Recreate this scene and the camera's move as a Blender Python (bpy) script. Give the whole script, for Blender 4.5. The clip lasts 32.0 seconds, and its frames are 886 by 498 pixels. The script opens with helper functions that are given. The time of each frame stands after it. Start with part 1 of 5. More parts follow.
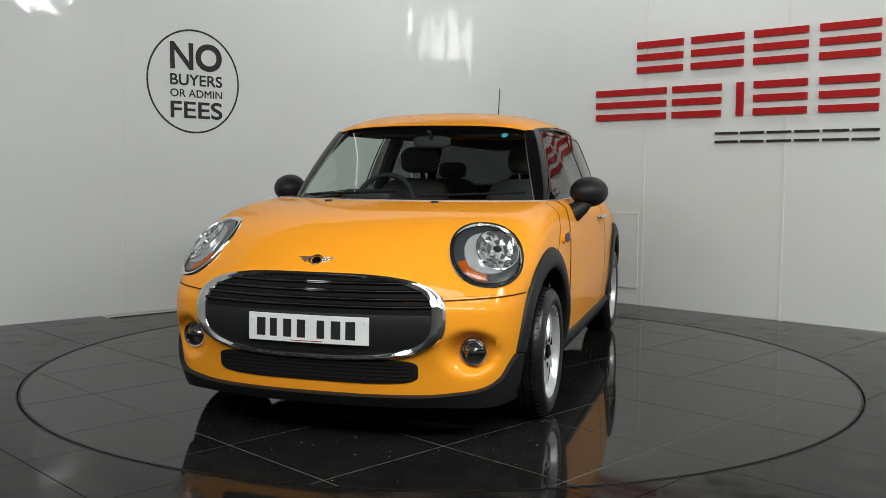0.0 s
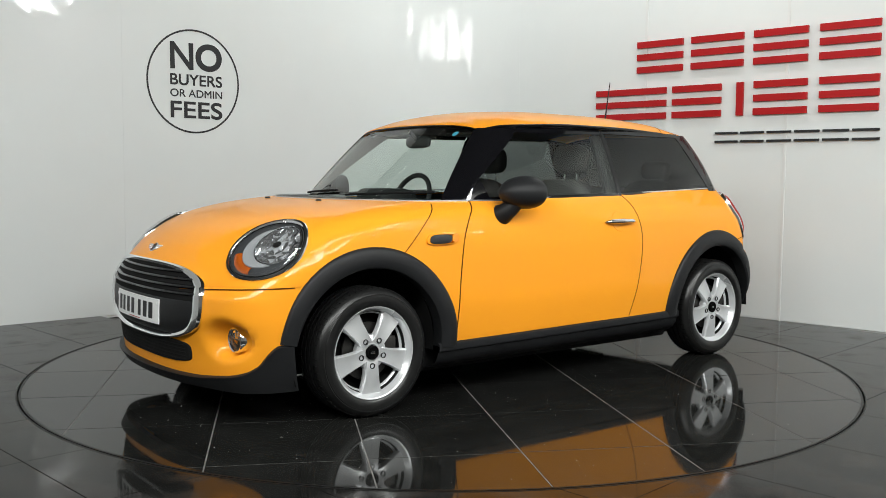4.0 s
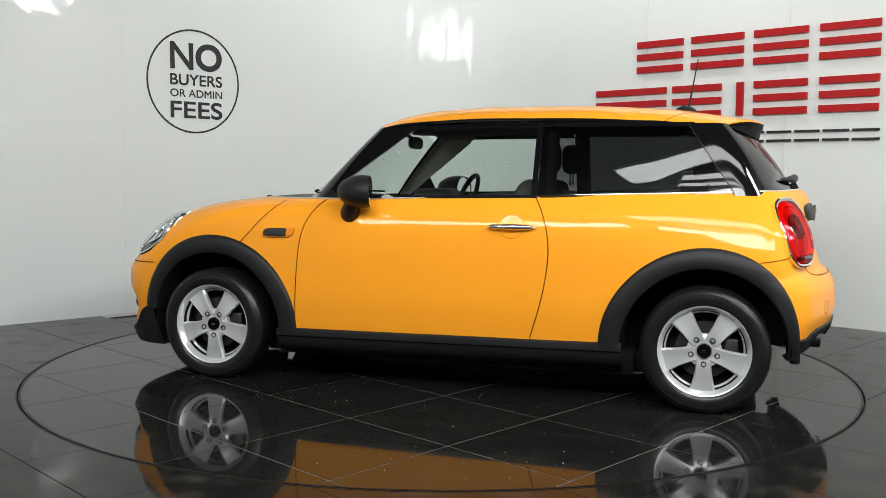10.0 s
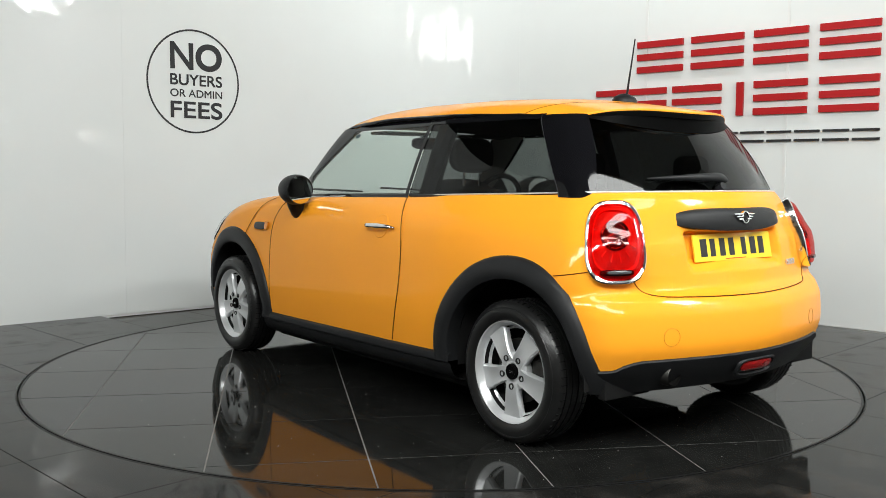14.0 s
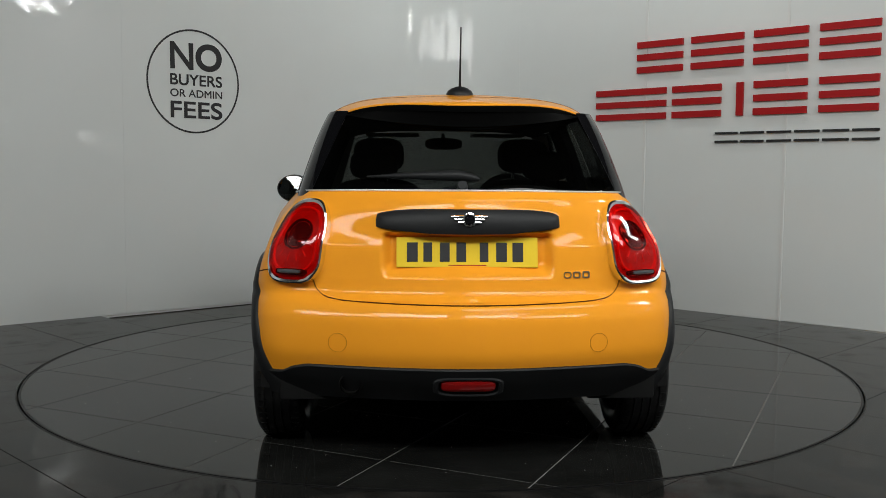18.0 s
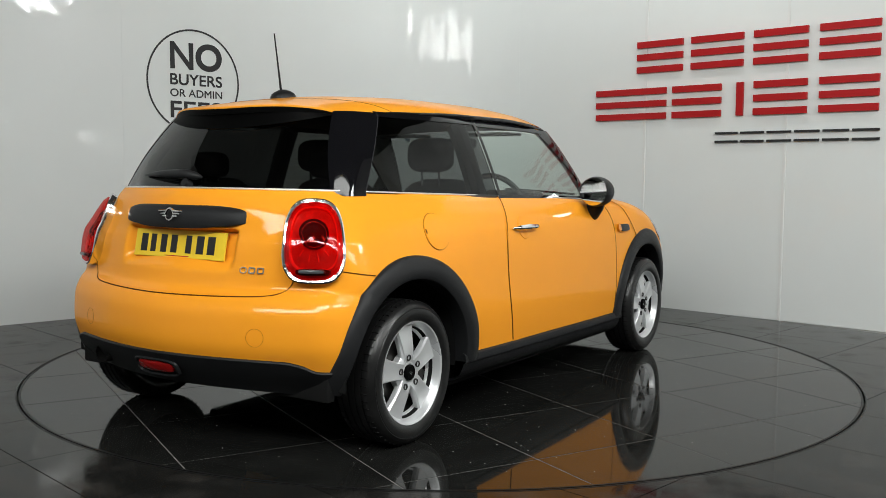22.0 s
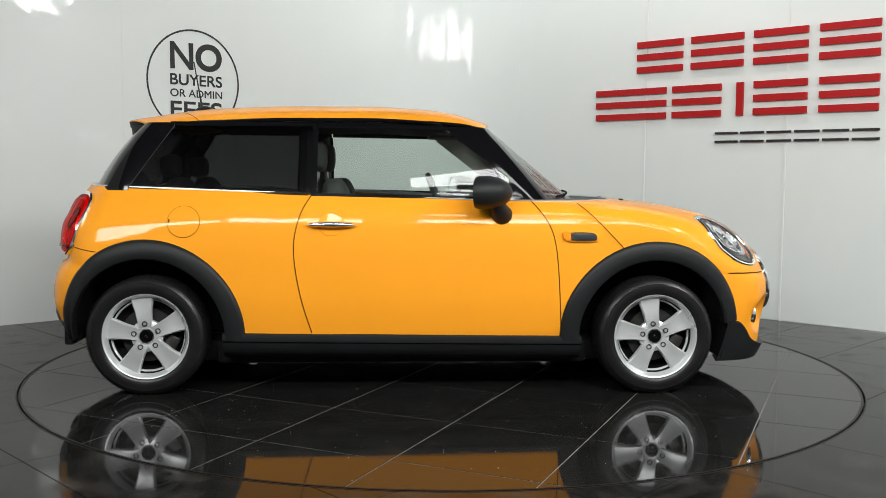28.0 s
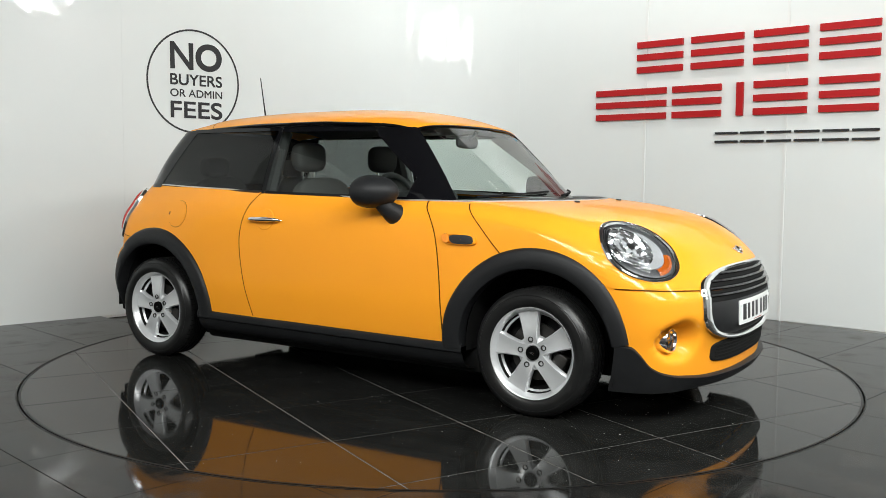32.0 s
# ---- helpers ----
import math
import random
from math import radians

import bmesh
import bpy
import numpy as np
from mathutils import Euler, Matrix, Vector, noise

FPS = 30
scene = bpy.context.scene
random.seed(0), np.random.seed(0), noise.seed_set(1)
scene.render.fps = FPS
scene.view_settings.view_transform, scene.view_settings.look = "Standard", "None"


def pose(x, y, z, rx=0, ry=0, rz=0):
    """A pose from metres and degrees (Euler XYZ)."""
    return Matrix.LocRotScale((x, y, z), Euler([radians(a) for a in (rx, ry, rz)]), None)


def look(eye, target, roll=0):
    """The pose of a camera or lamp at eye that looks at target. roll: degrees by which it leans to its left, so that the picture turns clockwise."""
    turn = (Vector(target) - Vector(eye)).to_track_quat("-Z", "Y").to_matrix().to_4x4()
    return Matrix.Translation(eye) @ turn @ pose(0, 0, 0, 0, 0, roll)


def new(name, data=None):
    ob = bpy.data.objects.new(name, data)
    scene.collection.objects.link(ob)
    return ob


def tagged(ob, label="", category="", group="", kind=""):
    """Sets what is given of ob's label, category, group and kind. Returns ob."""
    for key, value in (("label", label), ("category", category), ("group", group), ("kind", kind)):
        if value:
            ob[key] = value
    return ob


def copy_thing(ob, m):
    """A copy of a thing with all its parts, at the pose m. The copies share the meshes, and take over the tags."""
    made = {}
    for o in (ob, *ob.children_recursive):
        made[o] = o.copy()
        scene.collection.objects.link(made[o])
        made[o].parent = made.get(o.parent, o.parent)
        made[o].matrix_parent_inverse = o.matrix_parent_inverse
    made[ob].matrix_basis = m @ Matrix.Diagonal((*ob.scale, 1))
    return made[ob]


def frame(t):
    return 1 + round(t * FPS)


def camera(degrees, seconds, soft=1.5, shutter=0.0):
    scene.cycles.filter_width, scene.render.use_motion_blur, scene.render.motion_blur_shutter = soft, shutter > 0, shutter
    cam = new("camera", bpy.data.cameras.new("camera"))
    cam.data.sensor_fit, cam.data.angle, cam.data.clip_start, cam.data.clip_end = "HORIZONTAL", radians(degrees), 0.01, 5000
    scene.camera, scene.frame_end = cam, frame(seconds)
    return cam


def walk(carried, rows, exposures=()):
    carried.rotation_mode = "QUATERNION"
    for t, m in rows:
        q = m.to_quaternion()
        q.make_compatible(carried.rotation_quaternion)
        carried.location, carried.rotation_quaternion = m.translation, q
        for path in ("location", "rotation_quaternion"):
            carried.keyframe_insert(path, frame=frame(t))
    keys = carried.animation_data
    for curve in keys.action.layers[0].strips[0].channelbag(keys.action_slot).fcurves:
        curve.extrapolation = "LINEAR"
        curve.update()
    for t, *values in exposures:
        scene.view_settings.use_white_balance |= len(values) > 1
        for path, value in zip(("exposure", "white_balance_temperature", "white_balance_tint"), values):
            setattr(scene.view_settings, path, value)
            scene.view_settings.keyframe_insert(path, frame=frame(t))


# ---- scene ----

# ================= camera =================
EYE = Vector((0.0, -5.367, 1.077))
YAW, PITCH, ROLL = radians(0.047), radians(4.485), 0.417
AIM = EYE + Vector((math.sin(YAW) * math.cos(PITCH), math.cos(YAW) * math.cos(PITCH), -math.sin(PITCH)))
cam = camera(50.83, 32.0, soft=0.8)
STILL = look(EYE, AIM, ROLL)
walk(cam, [(0, STILL), (32, STILL)], exposures=[(0, -0.62), (1, -0.54), (2, -0.42), (3, -0.27), (4, -0.20), (6, -0.13), (10, -0.17), (14, -0.04), (15.5, -0.26), (17, -0.66), (18, -1.04), (19, -1.23), (20, -1.09), (21, -0.84), (22, -0.48), (24, -0.17), (28, -0.21), (30, -0.09), (32, 0.05)])

# the turn of the platform: seconds, degrees
TURN = [(0, 252.85), (2, 235.4), (4, 217.6), (6, 199.5), (8, 181.4), (10, 163.4), (12, 145.5), (14, 127.7), (16, 110.1), (18, 92.5),
        (20, 74.85), (22, 57.1), (24, 39.2), (26, 21.25), (28, 3.25), (30, -14.7), (32, -32.5)]
CAR_OFF = (-0.233, -0.011)

# ================= world and lamps =================
world = bpy.data.worlds.new("world")
scene.world = world
world.use_nodes = True
world.node_tree.nodes["Background"].inputs[0].default_value = (0.55, 0.6, 0.65, 1)
world.node_tree.nodes["Background"].inputs[1].default_value = 0.05


def area(name, eye, target, w, h, power, colour):
    d = bpy.data.lights.new(name, "AREA")
    d.shape, d.size, d.size_y, d.energy, d.color = "RECTANGLE", w, h, power, colour
    ob = new(name, d)
    ob.matrix_world = look(eye, target)
    return ob


# ================= materials =================
def material(name, colour, rough=0.5, metal=0.0, coat=0.0, spec=0.5, vary=0.06, scale=6.0, grain=90.0, bump=0.0, rough_vary=0.08,
             emit=0.0, transmission=0.0, ior=1.5, alpha=1.0, random_tint=0.0, dust=0.0, dust_colour=(0.4, 0.4, 0.38), coat_rough=0.05,
             dust_rough=0.0, dust_from=0.45, wave=None):
    m = bpy.data.materials.new(name)
    m.use_nodes = True
    nt = m.node_tree
    b = nt.nodes["Principled BSDF"]
    link = nt.links.new
    tc = nt.nodes.new("ShaderNodeTexCoord")
    big = nt.nodes.new("ShaderNodeTexNoise")
    big.inputs["Scale"].default_value, big.inputs["Detail"].default_value = scale, 4
    small = nt.nodes.new("ShaderNodeTexNoise")
    small.inputs["Scale"].default_value, small.inputs["Detail"].default_value = grain, 3
    link(tc.outputs["Object"], big.inputs["Vector"])
    link(tc.outputs["Object"], small.inputs["Vector"])
    mixf = nt.nodes.new("ShaderNodeMath")
    mixf.operation = "MULTIPLY_ADD"
    link(small.outputs["Fac"], mixf.inputs[0])
    mixf.inputs[1].default_value = 0.4
    link(big.outputs["Fac"], mixf.inputs[2])
    ramp = nt.nodes.new("ShaderNodeMapRange")
    ramp.inputs["From Min"].default_value, ramp.inputs["From Max"].default_value = 0.4, 1.0
    ramp.inputs["To Min"].default_value, ramp.inputs["To Max"].default_value = 1 - vary, 1 + vary
    link(mixf.outputs[0], ramp.inputs["Value"])
    val = ramp.outputs["Result"]
    if random_tint:
        oi = nt.nodes.new("ShaderNodeObjectInfo")
        r2 = nt.nodes.new("ShaderNodeMapRange")
        r2.inputs["To Min"].default_value, r2.inputs["To Max"].default_value = 1 - random_tint, 1 + random_tint
        link(oi.outputs["Random"], r2.inputs["Value"])
        mu = nt.nodes.new("ShaderNodeMath")
        mu.operation = "MULTIPLY"
        link(val, mu.inputs[0])
        link(r2.outputs["Result"], mu.inputs[1])
        val = mu.outputs[0]
    col = nt.nodes.new("ShaderNodeMix")
    col.data_type, col.blend_type = "RGBA", "MULTIPLY"
    col.inputs["Factor"].default_value = 1.0
    col.inputs["A"].default_value = (*colour, 1)
    link(val, col.inputs["B"])
    out = col.outputs["Result"]
    if dust:
        dn = nt.nodes.new("ShaderNodeTexNoise")
        dn.inputs["Scale"].default_value, dn.inputs["Detail"].default_value = scale * 1.7, 8
        link(tc.outputs["Object"], dn.inputs["Vector"])
        dr = nt.nodes.new("ShaderNodeMapRange")
        dr.inputs["From Min"].default_value, dr.inputs["From Max"].default_value = dust_from, 0.75
        dr.inputs["To Max"].default_value = dust
        link(dn.outputs["Fac"], dr.inputs["Value"])
        dm = nt.nodes.new("ShaderNodeMix")
        dm.data_type = "RGBA"
        link(dr.outputs["Result"], dm.inputs["Factor"])
        link(out, dm.inputs["A"])
        dm.inputs["B"].default_value = (*dust_colour, 1)
        out = dm.outputs["Result"]
    link(out, b.inputs["Base Color"])
    rr = nt.nodes.new("ShaderNodeMapRange")
    rr.inputs["To Min"].default_value, rr.inputs["To Max"].default_value = max(0.0, rough * (1 - rough_vary)), rough * (1 + rough_vary)
    link(big.outputs["Fac"], rr.inputs["Value"])
    rough_out = rr.outputs["Result"]
    if dust and dust_rough:
        rm = nt.nodes.new("ShaderNodeMath")
        rm.operation = "MULTIPLY_ADD"
        link(dr.outputs["Result"], rm.inputs[0])
        rm.inputs[1].default_value = dust_rough
        link(rough_out, rm.inputs[2])
        rough_out = rm.outputs[0]
    link(rough_out, b.inputs["Roughness"])
    b.inputs["Metallic"].default_value = metal
    b.inputs["Coat Weight"].default_value = coat
    b.inputs["Coat Roughness"].default_value = coat_rough
    b.inputs["Specular IOR Level"].default_value = spec
    b.inputs["IOR"].default_value = ior
    b.inputs["Transmission Weight"].default_value = transmission
    b.inputs["Alpha"].default_value = alpha
    if wave:
        wn, wb = nt.nodes.new("ShaderNodeTexNoise"), nt.nodes.new("ShaderNodeBump")
        wn.inputs["Scale"].default_value, wn.inputs["Detail"].default_value = wave[0], wave[2]
        link(tc.outputs["Object"], wn.inputs["Vector"])
        wb.inputs["Strength"].default_value, wb.inputs["Distance"].default_value = 1.0, wave[1]
        link(wn.outputs["Fac"], wb.inputs["Height"])
        link(wb.outputs["Normal"], b.inputs["Coat Normal"])
    if emit:
        b.inputs["Emission Color"].default_value = (*colour, 1)
        b.inputs["Emission Strength"].default_value = emit
    if bump:
        bp = nt.nodes.new("ShaderNodeBump")
        bp.inputs["Strength"].default_value, bp.inputs["Distance"].default_value = bump, 0.002
        link(small.outputs["Fac"], bp.inputs["Height"])
        link(bp.outputs["Normal"], b.inputs["Normal"])
    return m


def pane(name, tint, gloss=0.10, grazing=1.0):
    """Thin glass: a tinted see-through sheet with a mirror gloss that grows at grazing angles."""
    m = bpy.data.materials.new(name)
    m.use_nodes = True
    nt = m.node_tree
    nt.nodes.remove(nt.nodes["Principled BSDF"])
    clear, shine = nt.nodes.new("ShaderNodeBsdfTransparent"), nt.nodes.new("ShaderNodeBsdfGlossy")
    mix, face, power = nt.nodes.new("ShaderNodeMixShader"), nt.nodes.new("ShaderNodeLayerWeight"), nt.nodes.new("ShaderNodeMath")
    face.inputs["Blend"].default_value = 0.5
    power.operation = "POWER"
    power.inputs[1].default_value = 5.0
    nt.links.new(face.outputs["Facing"], power.inputs[0])
    fres = nt.nodes.new("ShaderNodeMapRange")
    fres.inputs["To Min"].default_value, fres.inputs["To Max"].default_value = gloss, grazing
    nt.links.new(power.outputs[0], fres.inputs["Value"])
    clear.inputs["Color"].default_value = (*tint, 1)
    shine.inputs["Roughness"].default_value = 0.012
    nt.links.new(fres.outputs[0], mix.inputs[0])
    nt.links.new(clear.outputs[0], mix.inputs[1])
    nt.links.new(shine.outputs[0], mix.inputs[2])
    nt.links.new(mix.outputs[0], nt.nodes["Material Output"].inputs["Surface"])
    return m


PAINT = material("orange_paint", (0.92, 0.345, 0.020), 0.5, spec=0.05, coat=0.5, vary=0.02, scale=2, grain=400, rough_vary=0.05, coat_rough=0.055, wave=(9.0, 0.0007, 2))
CLAD = material("black_plastic", (0.013, 0.0135, 0.0145), 0.46, spec=0.24, vary=0.15, scale=8, grain=500, bump=0.25)
GLOSS_BLACK = material("gloss_black", (0.004, 0.004, 0.005), 0.05, vary=0.1, spec=0.4)
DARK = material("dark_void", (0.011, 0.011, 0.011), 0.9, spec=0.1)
COVER_LINE = material("cover_line", (0.42, 0.14, 0.008), 0.7, spec=0.1)
FLAP_LINE = material("flap_line", (0.20, 0.066, 0.005), 0.8, spec=0.05)
GAP = material("shut_line", (0.085, 0.028, 0.004), 0.9, spec=0.05)
CHROME = material("chrome", (0.86, 0.87, 0.88), 0.10, metal=1.0, vary=0.03)
BOLT = material("dark_bolt", (0.03, 0.03, 0.03), 0.4, metal=0.5)
ALLOY = material("alloy_silver", (0.66, 0.67, 0.68), 0.28, metal=0.5, vary=0.05, grain=600)
STEEL = material("brake_steel", (0.055, 0.053, 0.05), 0.45, metal=0.9, vary=0.2, scale=20)
RUBBER = material("tyre_rubber", (0.009, 0.009, 0.009), 0.30, spec=0.40, vary=0.3, scale=14, grain=300, bump=0.25)
GLASS = pane("window_glass", (0.80, 0.86, 0.83), 0.065)
TINT = pane("privacy_glass", (0.17, 0.18, 0.18), 0.045)
TINT_DARK = pane("dark_privacy_glass", (0.060, 0.062, 0.060), 0.04)
LENS = pane("lamp_glass", (0.95, 0.96, 0.97), 0.03, 0.6)
RED_LENS = material("red_lens", (0.34, 0.006, 0.006), 0.06, coat=1.0, vary=0.15, scale=30)
RED_DEEP = material("deep_red_lens", (0.05, 0.001, 0.002), 0.08, coat=1.0, vary=0.15, scale=30)
AMBER = material("amber_lens", (0.88, 0.27, 0.014), 0.1, coat=0.8)
RED_GLASS = pane("red_lens_glass", (0.90, 0.16, 0.13), 0.05, 0.35)
HEAD_AMBER = material("dull_amber_lens", (0.42, 0.085, 0.008), 0.12, coat=0.6, vary=0.25, scale=60)
RED_BOWL = material("red_lamp_bowl", (0.50, 0.030, 0.022), 0.22, coat=0.6, vary=0.35, scale=28, grain=110, bump=0.6)
GUIDE_RED = material("bright_red_light_guide", (0.85, 0.045, 0.030), 0.2, coat=0.8)
HEAD_BOWL = material("headlamp_reflector", (0.90, 0.91, 0.92), 0.10, metal=0.92, vary=0.1, scale=40)
LAMP_SILVER = material("satin_lamp_silver", (0.50, 0.51, 0.52), 0.25, metal=0.35, vary=0.05)
SLAT_EDGE = material("dark_slat_edge", (0.035, 0.036, 0.038), 0.25, coat=0.4)
FIXTURE = material("white_fixture_steel", (0.62, 0.62, 0.60), 0.5, vary=0.05)
SPOILER = material("spoiler_black", (0.0025, 0.0025, 0.0025), 0.45, spec=0.03)
BELT = material("satin_chrome", (0.78, 0.79, 0.80), 0.30, metal=0.8, vary=0.03)
VENT = material("dark_vent_plastic", (0.025, 0.026, 0.028), 0.4, spec=0.3)
GREY_TRIM = material("grey_lamp_trim", (0.045, 0.047, 0.05), 0.3, coat=0.4)
PLATE_WHITE = material("white_plate", (0.80, 0.81, 0.80), 0.3, coat=0.4, vary=0.03)
PLATE_YELLOW = material("yellow_plate", (0.86, 0.60, 0.035), 0.35, coat=0.25, spec=0.2, vary=0.03)
INK = material("black_ink", (0.012, 0.012, 0.014), 0.5)
CLOTH = material("charcoal_cloth", (0.055, 0.053, 0.052), 0.9, vary=0.2, scale=20, grain=500, bump=0.4)
TRIM = material("dark_interior_plastic", (0.032, 0.032, 0.033), 0.6, vary=0.12)
LINER = material("headliner_cloth", (0.16, 0.152, 0.14), 0.95, vary=0.08, grain=500)
PILLAR = material("pale_pillar_trim", (0.42, 0.40, 0.36), 0.7, vary=0.05)
MIRROR = material("mirror_glass", (0.9, 0.9, 0.9), 0.01, metal=1.0, vary=0.0, rough_vary=0.0)
BLUE = material("blue_sticker", (0.05, 0.30, 0.42), 0.5)
WALL = material("white_wall_panel", (0.73, 0.755, 0.748), 0.60, vary=0.02, scale=0.9, grain=4.5, spec=0.2, coat=0.42, coat_rough=0.035, rough_vary=0.2, wave=(2.5, 0.0085, 2.0))
SEAM = material("white_joint_strip", (0.74, 0.75, 0.74), 0.25, vary=0.02)
RED_SIGN = material("red_sign_face", (0.40, 0.006, 0.008), 0.5, spec=0.3, vary=0.05)
TILE = material("black_gloss_tile", (0.0110, 0.0112, 0.0105), 0.045, vary=0.3, scale=5, grain=150, spec=0.17, random_tint=0.15, dust=0.10, dust_from=0.5, dust_rough=0.5, dust_colour=(0.050, 0.049, 0.046), rough_vary=0.5)
FLOOR = material("dark_floor_tile", (0.010, 0.010, 0.0095), 0.055, vary=0.3, scale=3, grain=120, spec=0.08, random_tint=0.12, dust=0.50, dust_from=0.47, dust_rough=0.45, dust_colour=(0.052, 0.047, 0.042), rough_vary=0.5)
GROUT = material("grey_grout", (0.155, 0.152, 0.145), 0.8, vary=0.5, scale=20)
FLOOR_GROUT = material("dark_grout", (0.17, 0.165, 0.155), 0.8, vary=0.3, scale=20)
SPECK = material("dust_speck", (0.6, 0.6, 0.58), 0.9)
RIM_STEEL = material("dark_ring_edge", (0.010, 0.010, 0.010), 0.35, spec=0.1)
ROOM = material("room_paint", (0.46, 0.46, 0.45), 0.8, vary=0.08, scale=1)
CEIL = material("ceiling_paint", (0.06, 0.06, 0.058), 0.9, vary=0.06, scale=1)


# ================= mesh helpers =================
def part(name, bm, mat, parent=None, label="", smooth=True, loc=None):
    me = bpy.data.meshes.new(name)
    bm.to_mesh(me)
    bm.free()
    for m in (mat if isinstance(mat, (list, tuple)) else [mat]):
        me.materials.append(m)
    if smooth:
        me.polygons.foreach_set("use_smooth", [True] * len(me.polygons))
        me.set_sharp_from_angle(angle=radians(38))
    ob = new(name, me)
    if parent:
        ob.parent = parent
    if loc is not None:
        ob.matrix_basis = loc
    if label:
        tagged(ob, label)
    return ob


def sheet(P, ring_u=False, ring_v=False, flip=False, bm=None, keep=None):
    """A quad sheet through an n x m array of points."""
    bm = bm or bmesh.new()
    n, m = P.shape[:2]
    vs = [[bm.verts.new(P[i, j]) for j in range(m)] for i in range(n)]
    for i in range(n if ring_u else n - 1):
        for j in range(m if ring_v else m - 1):
            q = [vs[i][j], vs[(i + 1) % n][j], vs[(i + 1) % n][(j + 1) % m], vs[i][(j + 1) % m]]
            if keep is not None and not keep(sum((v.co for v in q), Vector()) / 4):
                continue
            bm.faces.new(q[::-1] if flip else q)
    return bm


def box(x0, x1, y0, y1, z0, z1, bevel=0.0, seg=2, bm=None):
    bm = bm or bmesh.new()
    r = bmesh.ops.create_cube(bm, size=1)
    for v in r["verts"]:
        v.co = Vector((x0 + (v.co.x + 0.5) * (x1 - x0), y0 + (v.co.y + 0.5) * (y1 - y0), z0 + (v.co.z + 0.5) * (z1 - z0)))
    if bevel:
        es = list({e for v in r["verts"] for e in v.link_edges})
        bmesh.ops.bevel(bm, geom=es, offset=bevel, segments=seg, profile=0.5, affect="EDGES")
    return bm


def lathe(profile, n=48, axis="y", bm=None):
    """Turns (radius, along) pairs about an axis."""
    a = np.linspace(0, 2 * np.pi, n, endpoint=False)
    P = np.zeros((n, len(profile), 3))
    r, h = np.array(profile, float).T
    c, s = np.cos(a)[:, None] * r, np.sin(a)[:, None] * r
    k = {"x": (1, 2, 0), "y": (2, 0, 1), "z": (0, 1, 2)}[axis]
    P[..., k[0]], P[..., k[1]], P[..., k[2]] = c, s, h
    return sheet(P, ring_u=True, bm=bm)


def tube(pts, radius, n=8, bm=None, close=False):
    """A round bar along a line of points."""
    pts = np.array(pts, float)
    m = len(pts)
    rad = np.broadcast_to(np.asarray(radius, float), (m,))
    d = np.gradient(pts, axis=0) if not close else np.roll(pts, -1, 0) - np.roll(pts, 1, 0)
    d /= np.linalg.norm(d, axis=1)[:, None]
    ref = np.array([0.0, 0.0, 1.0]) if abs(d[:, 2]).mean() < 0.8 else np.array([1.0, 0.0, 0.0])
    e1 = np.cross(d, ref)
    e1 /= np.linalg.norm(e1, axis=1)[:, None]
    e2 = np.cross(d, e1)
    a = np.linspace(0, 2 * np.pi, n, endpoint=False)
    P = pts[:, None] + rad[:, None, None] * (np.cos(a)[None, :, None] * e1[:, None] + np.sin(a)[None, :, None] * e2[:, None])
    bm = sheet(P, ring_u=close, ring_v=True, bm=bm)
    if not close:
        bm.verts.ensure_lookup_table()
        k = len(bm.verts) - m * n
        bm.faces.new([bm.verts[k + i] for i in range(n)])
        bm.faces.new([bm.verts[k + (m - 1) * n + i] for i in range(n)][::-1])
    return bm


def spline(pairs):
    """A smooth monotone curve through (a, b) pairs, as a function."""
    x, y = np.array(pairs, float).T
    h, d = np.diff(x), np.diff(y) / np.diff(x)
    m = np.zeros_like(y)
    m[0], m[-1] = d[0], d[-1]
    for i in range(1, len(x) - 1):
        if d[i - 1] * d[i] > 0:
            w1, w2 = 2 * h[i] + h[i - 1], h[i] + 2 * h[i - 1]
            m[i] = (w1 + w2) / (w1 / d[i - 1] + w2 / d[i])
    X = np.linspace(x[0], x[-1], 800)
    i = np.clip(np.searchsorted(x, X) - 1, 0, len(h) - 1)
    t = (X - x[i]) / h[i]
    Y = ((1 + 2 * t) * (1 - t) ** 2 * y[i] + t * (1 - t) ** 2 * h[i] * m[i] + t * t * (3 - 2 * t) * y[i + 1] + t * t * (t - 1) * h[i] * m[i + 1])
    return lambda v: np.interp(v, X, Y)


def smax(a, b, k):
    h = np.maximum(k - np.abs(a - b), 0) / k
    return np.maximum(a, b) + h * h * k / 4


def slope(fn, v, e=0.004):
    return (fn(v + e) - fn(v - e)) / (2 * e)


# ================= the car's two skins =================
plan = spline([(-2.0, 0.680), (-1.8, 0.752), (-1.6, 0.793), (-1.25, 0.820), (-0.8, 0.839), (-0.5, 0.845), (0.3, 0.845), (0.9, 0.84), (1.3, 0.83), (1.6, 0.80), (1.85, 0.74), (2.2, 0.62)])
sect = spline([(0.05, 0.90), (0.16, 0.945), (0.30, 0.978), (0.5, 1.0), (0.7, 0.998), (0.82, 0.985), (0.90, 0.955), (0.96, 0.905), (1.0, 0.865), (1.08, 0.82)])
nose = spline([(0.05, 1.93), (0.14, 1.962), (0.22, 1.974), (0.31, 1.982), (0.40, 2.002), (0.46, 2.013), (0.55, 2.008), (0.62, 1.988), (0.69, 1.955), (0.742, 1.912), (0.79, 1.85),
               (0.84, 1.765), (0.885, 1.645), (0.92, 1.48), (0.945, 1.28), (0.965, 1.02), (0.985, 0.7), (1.03, 0.0), (1.2, -2.6)])
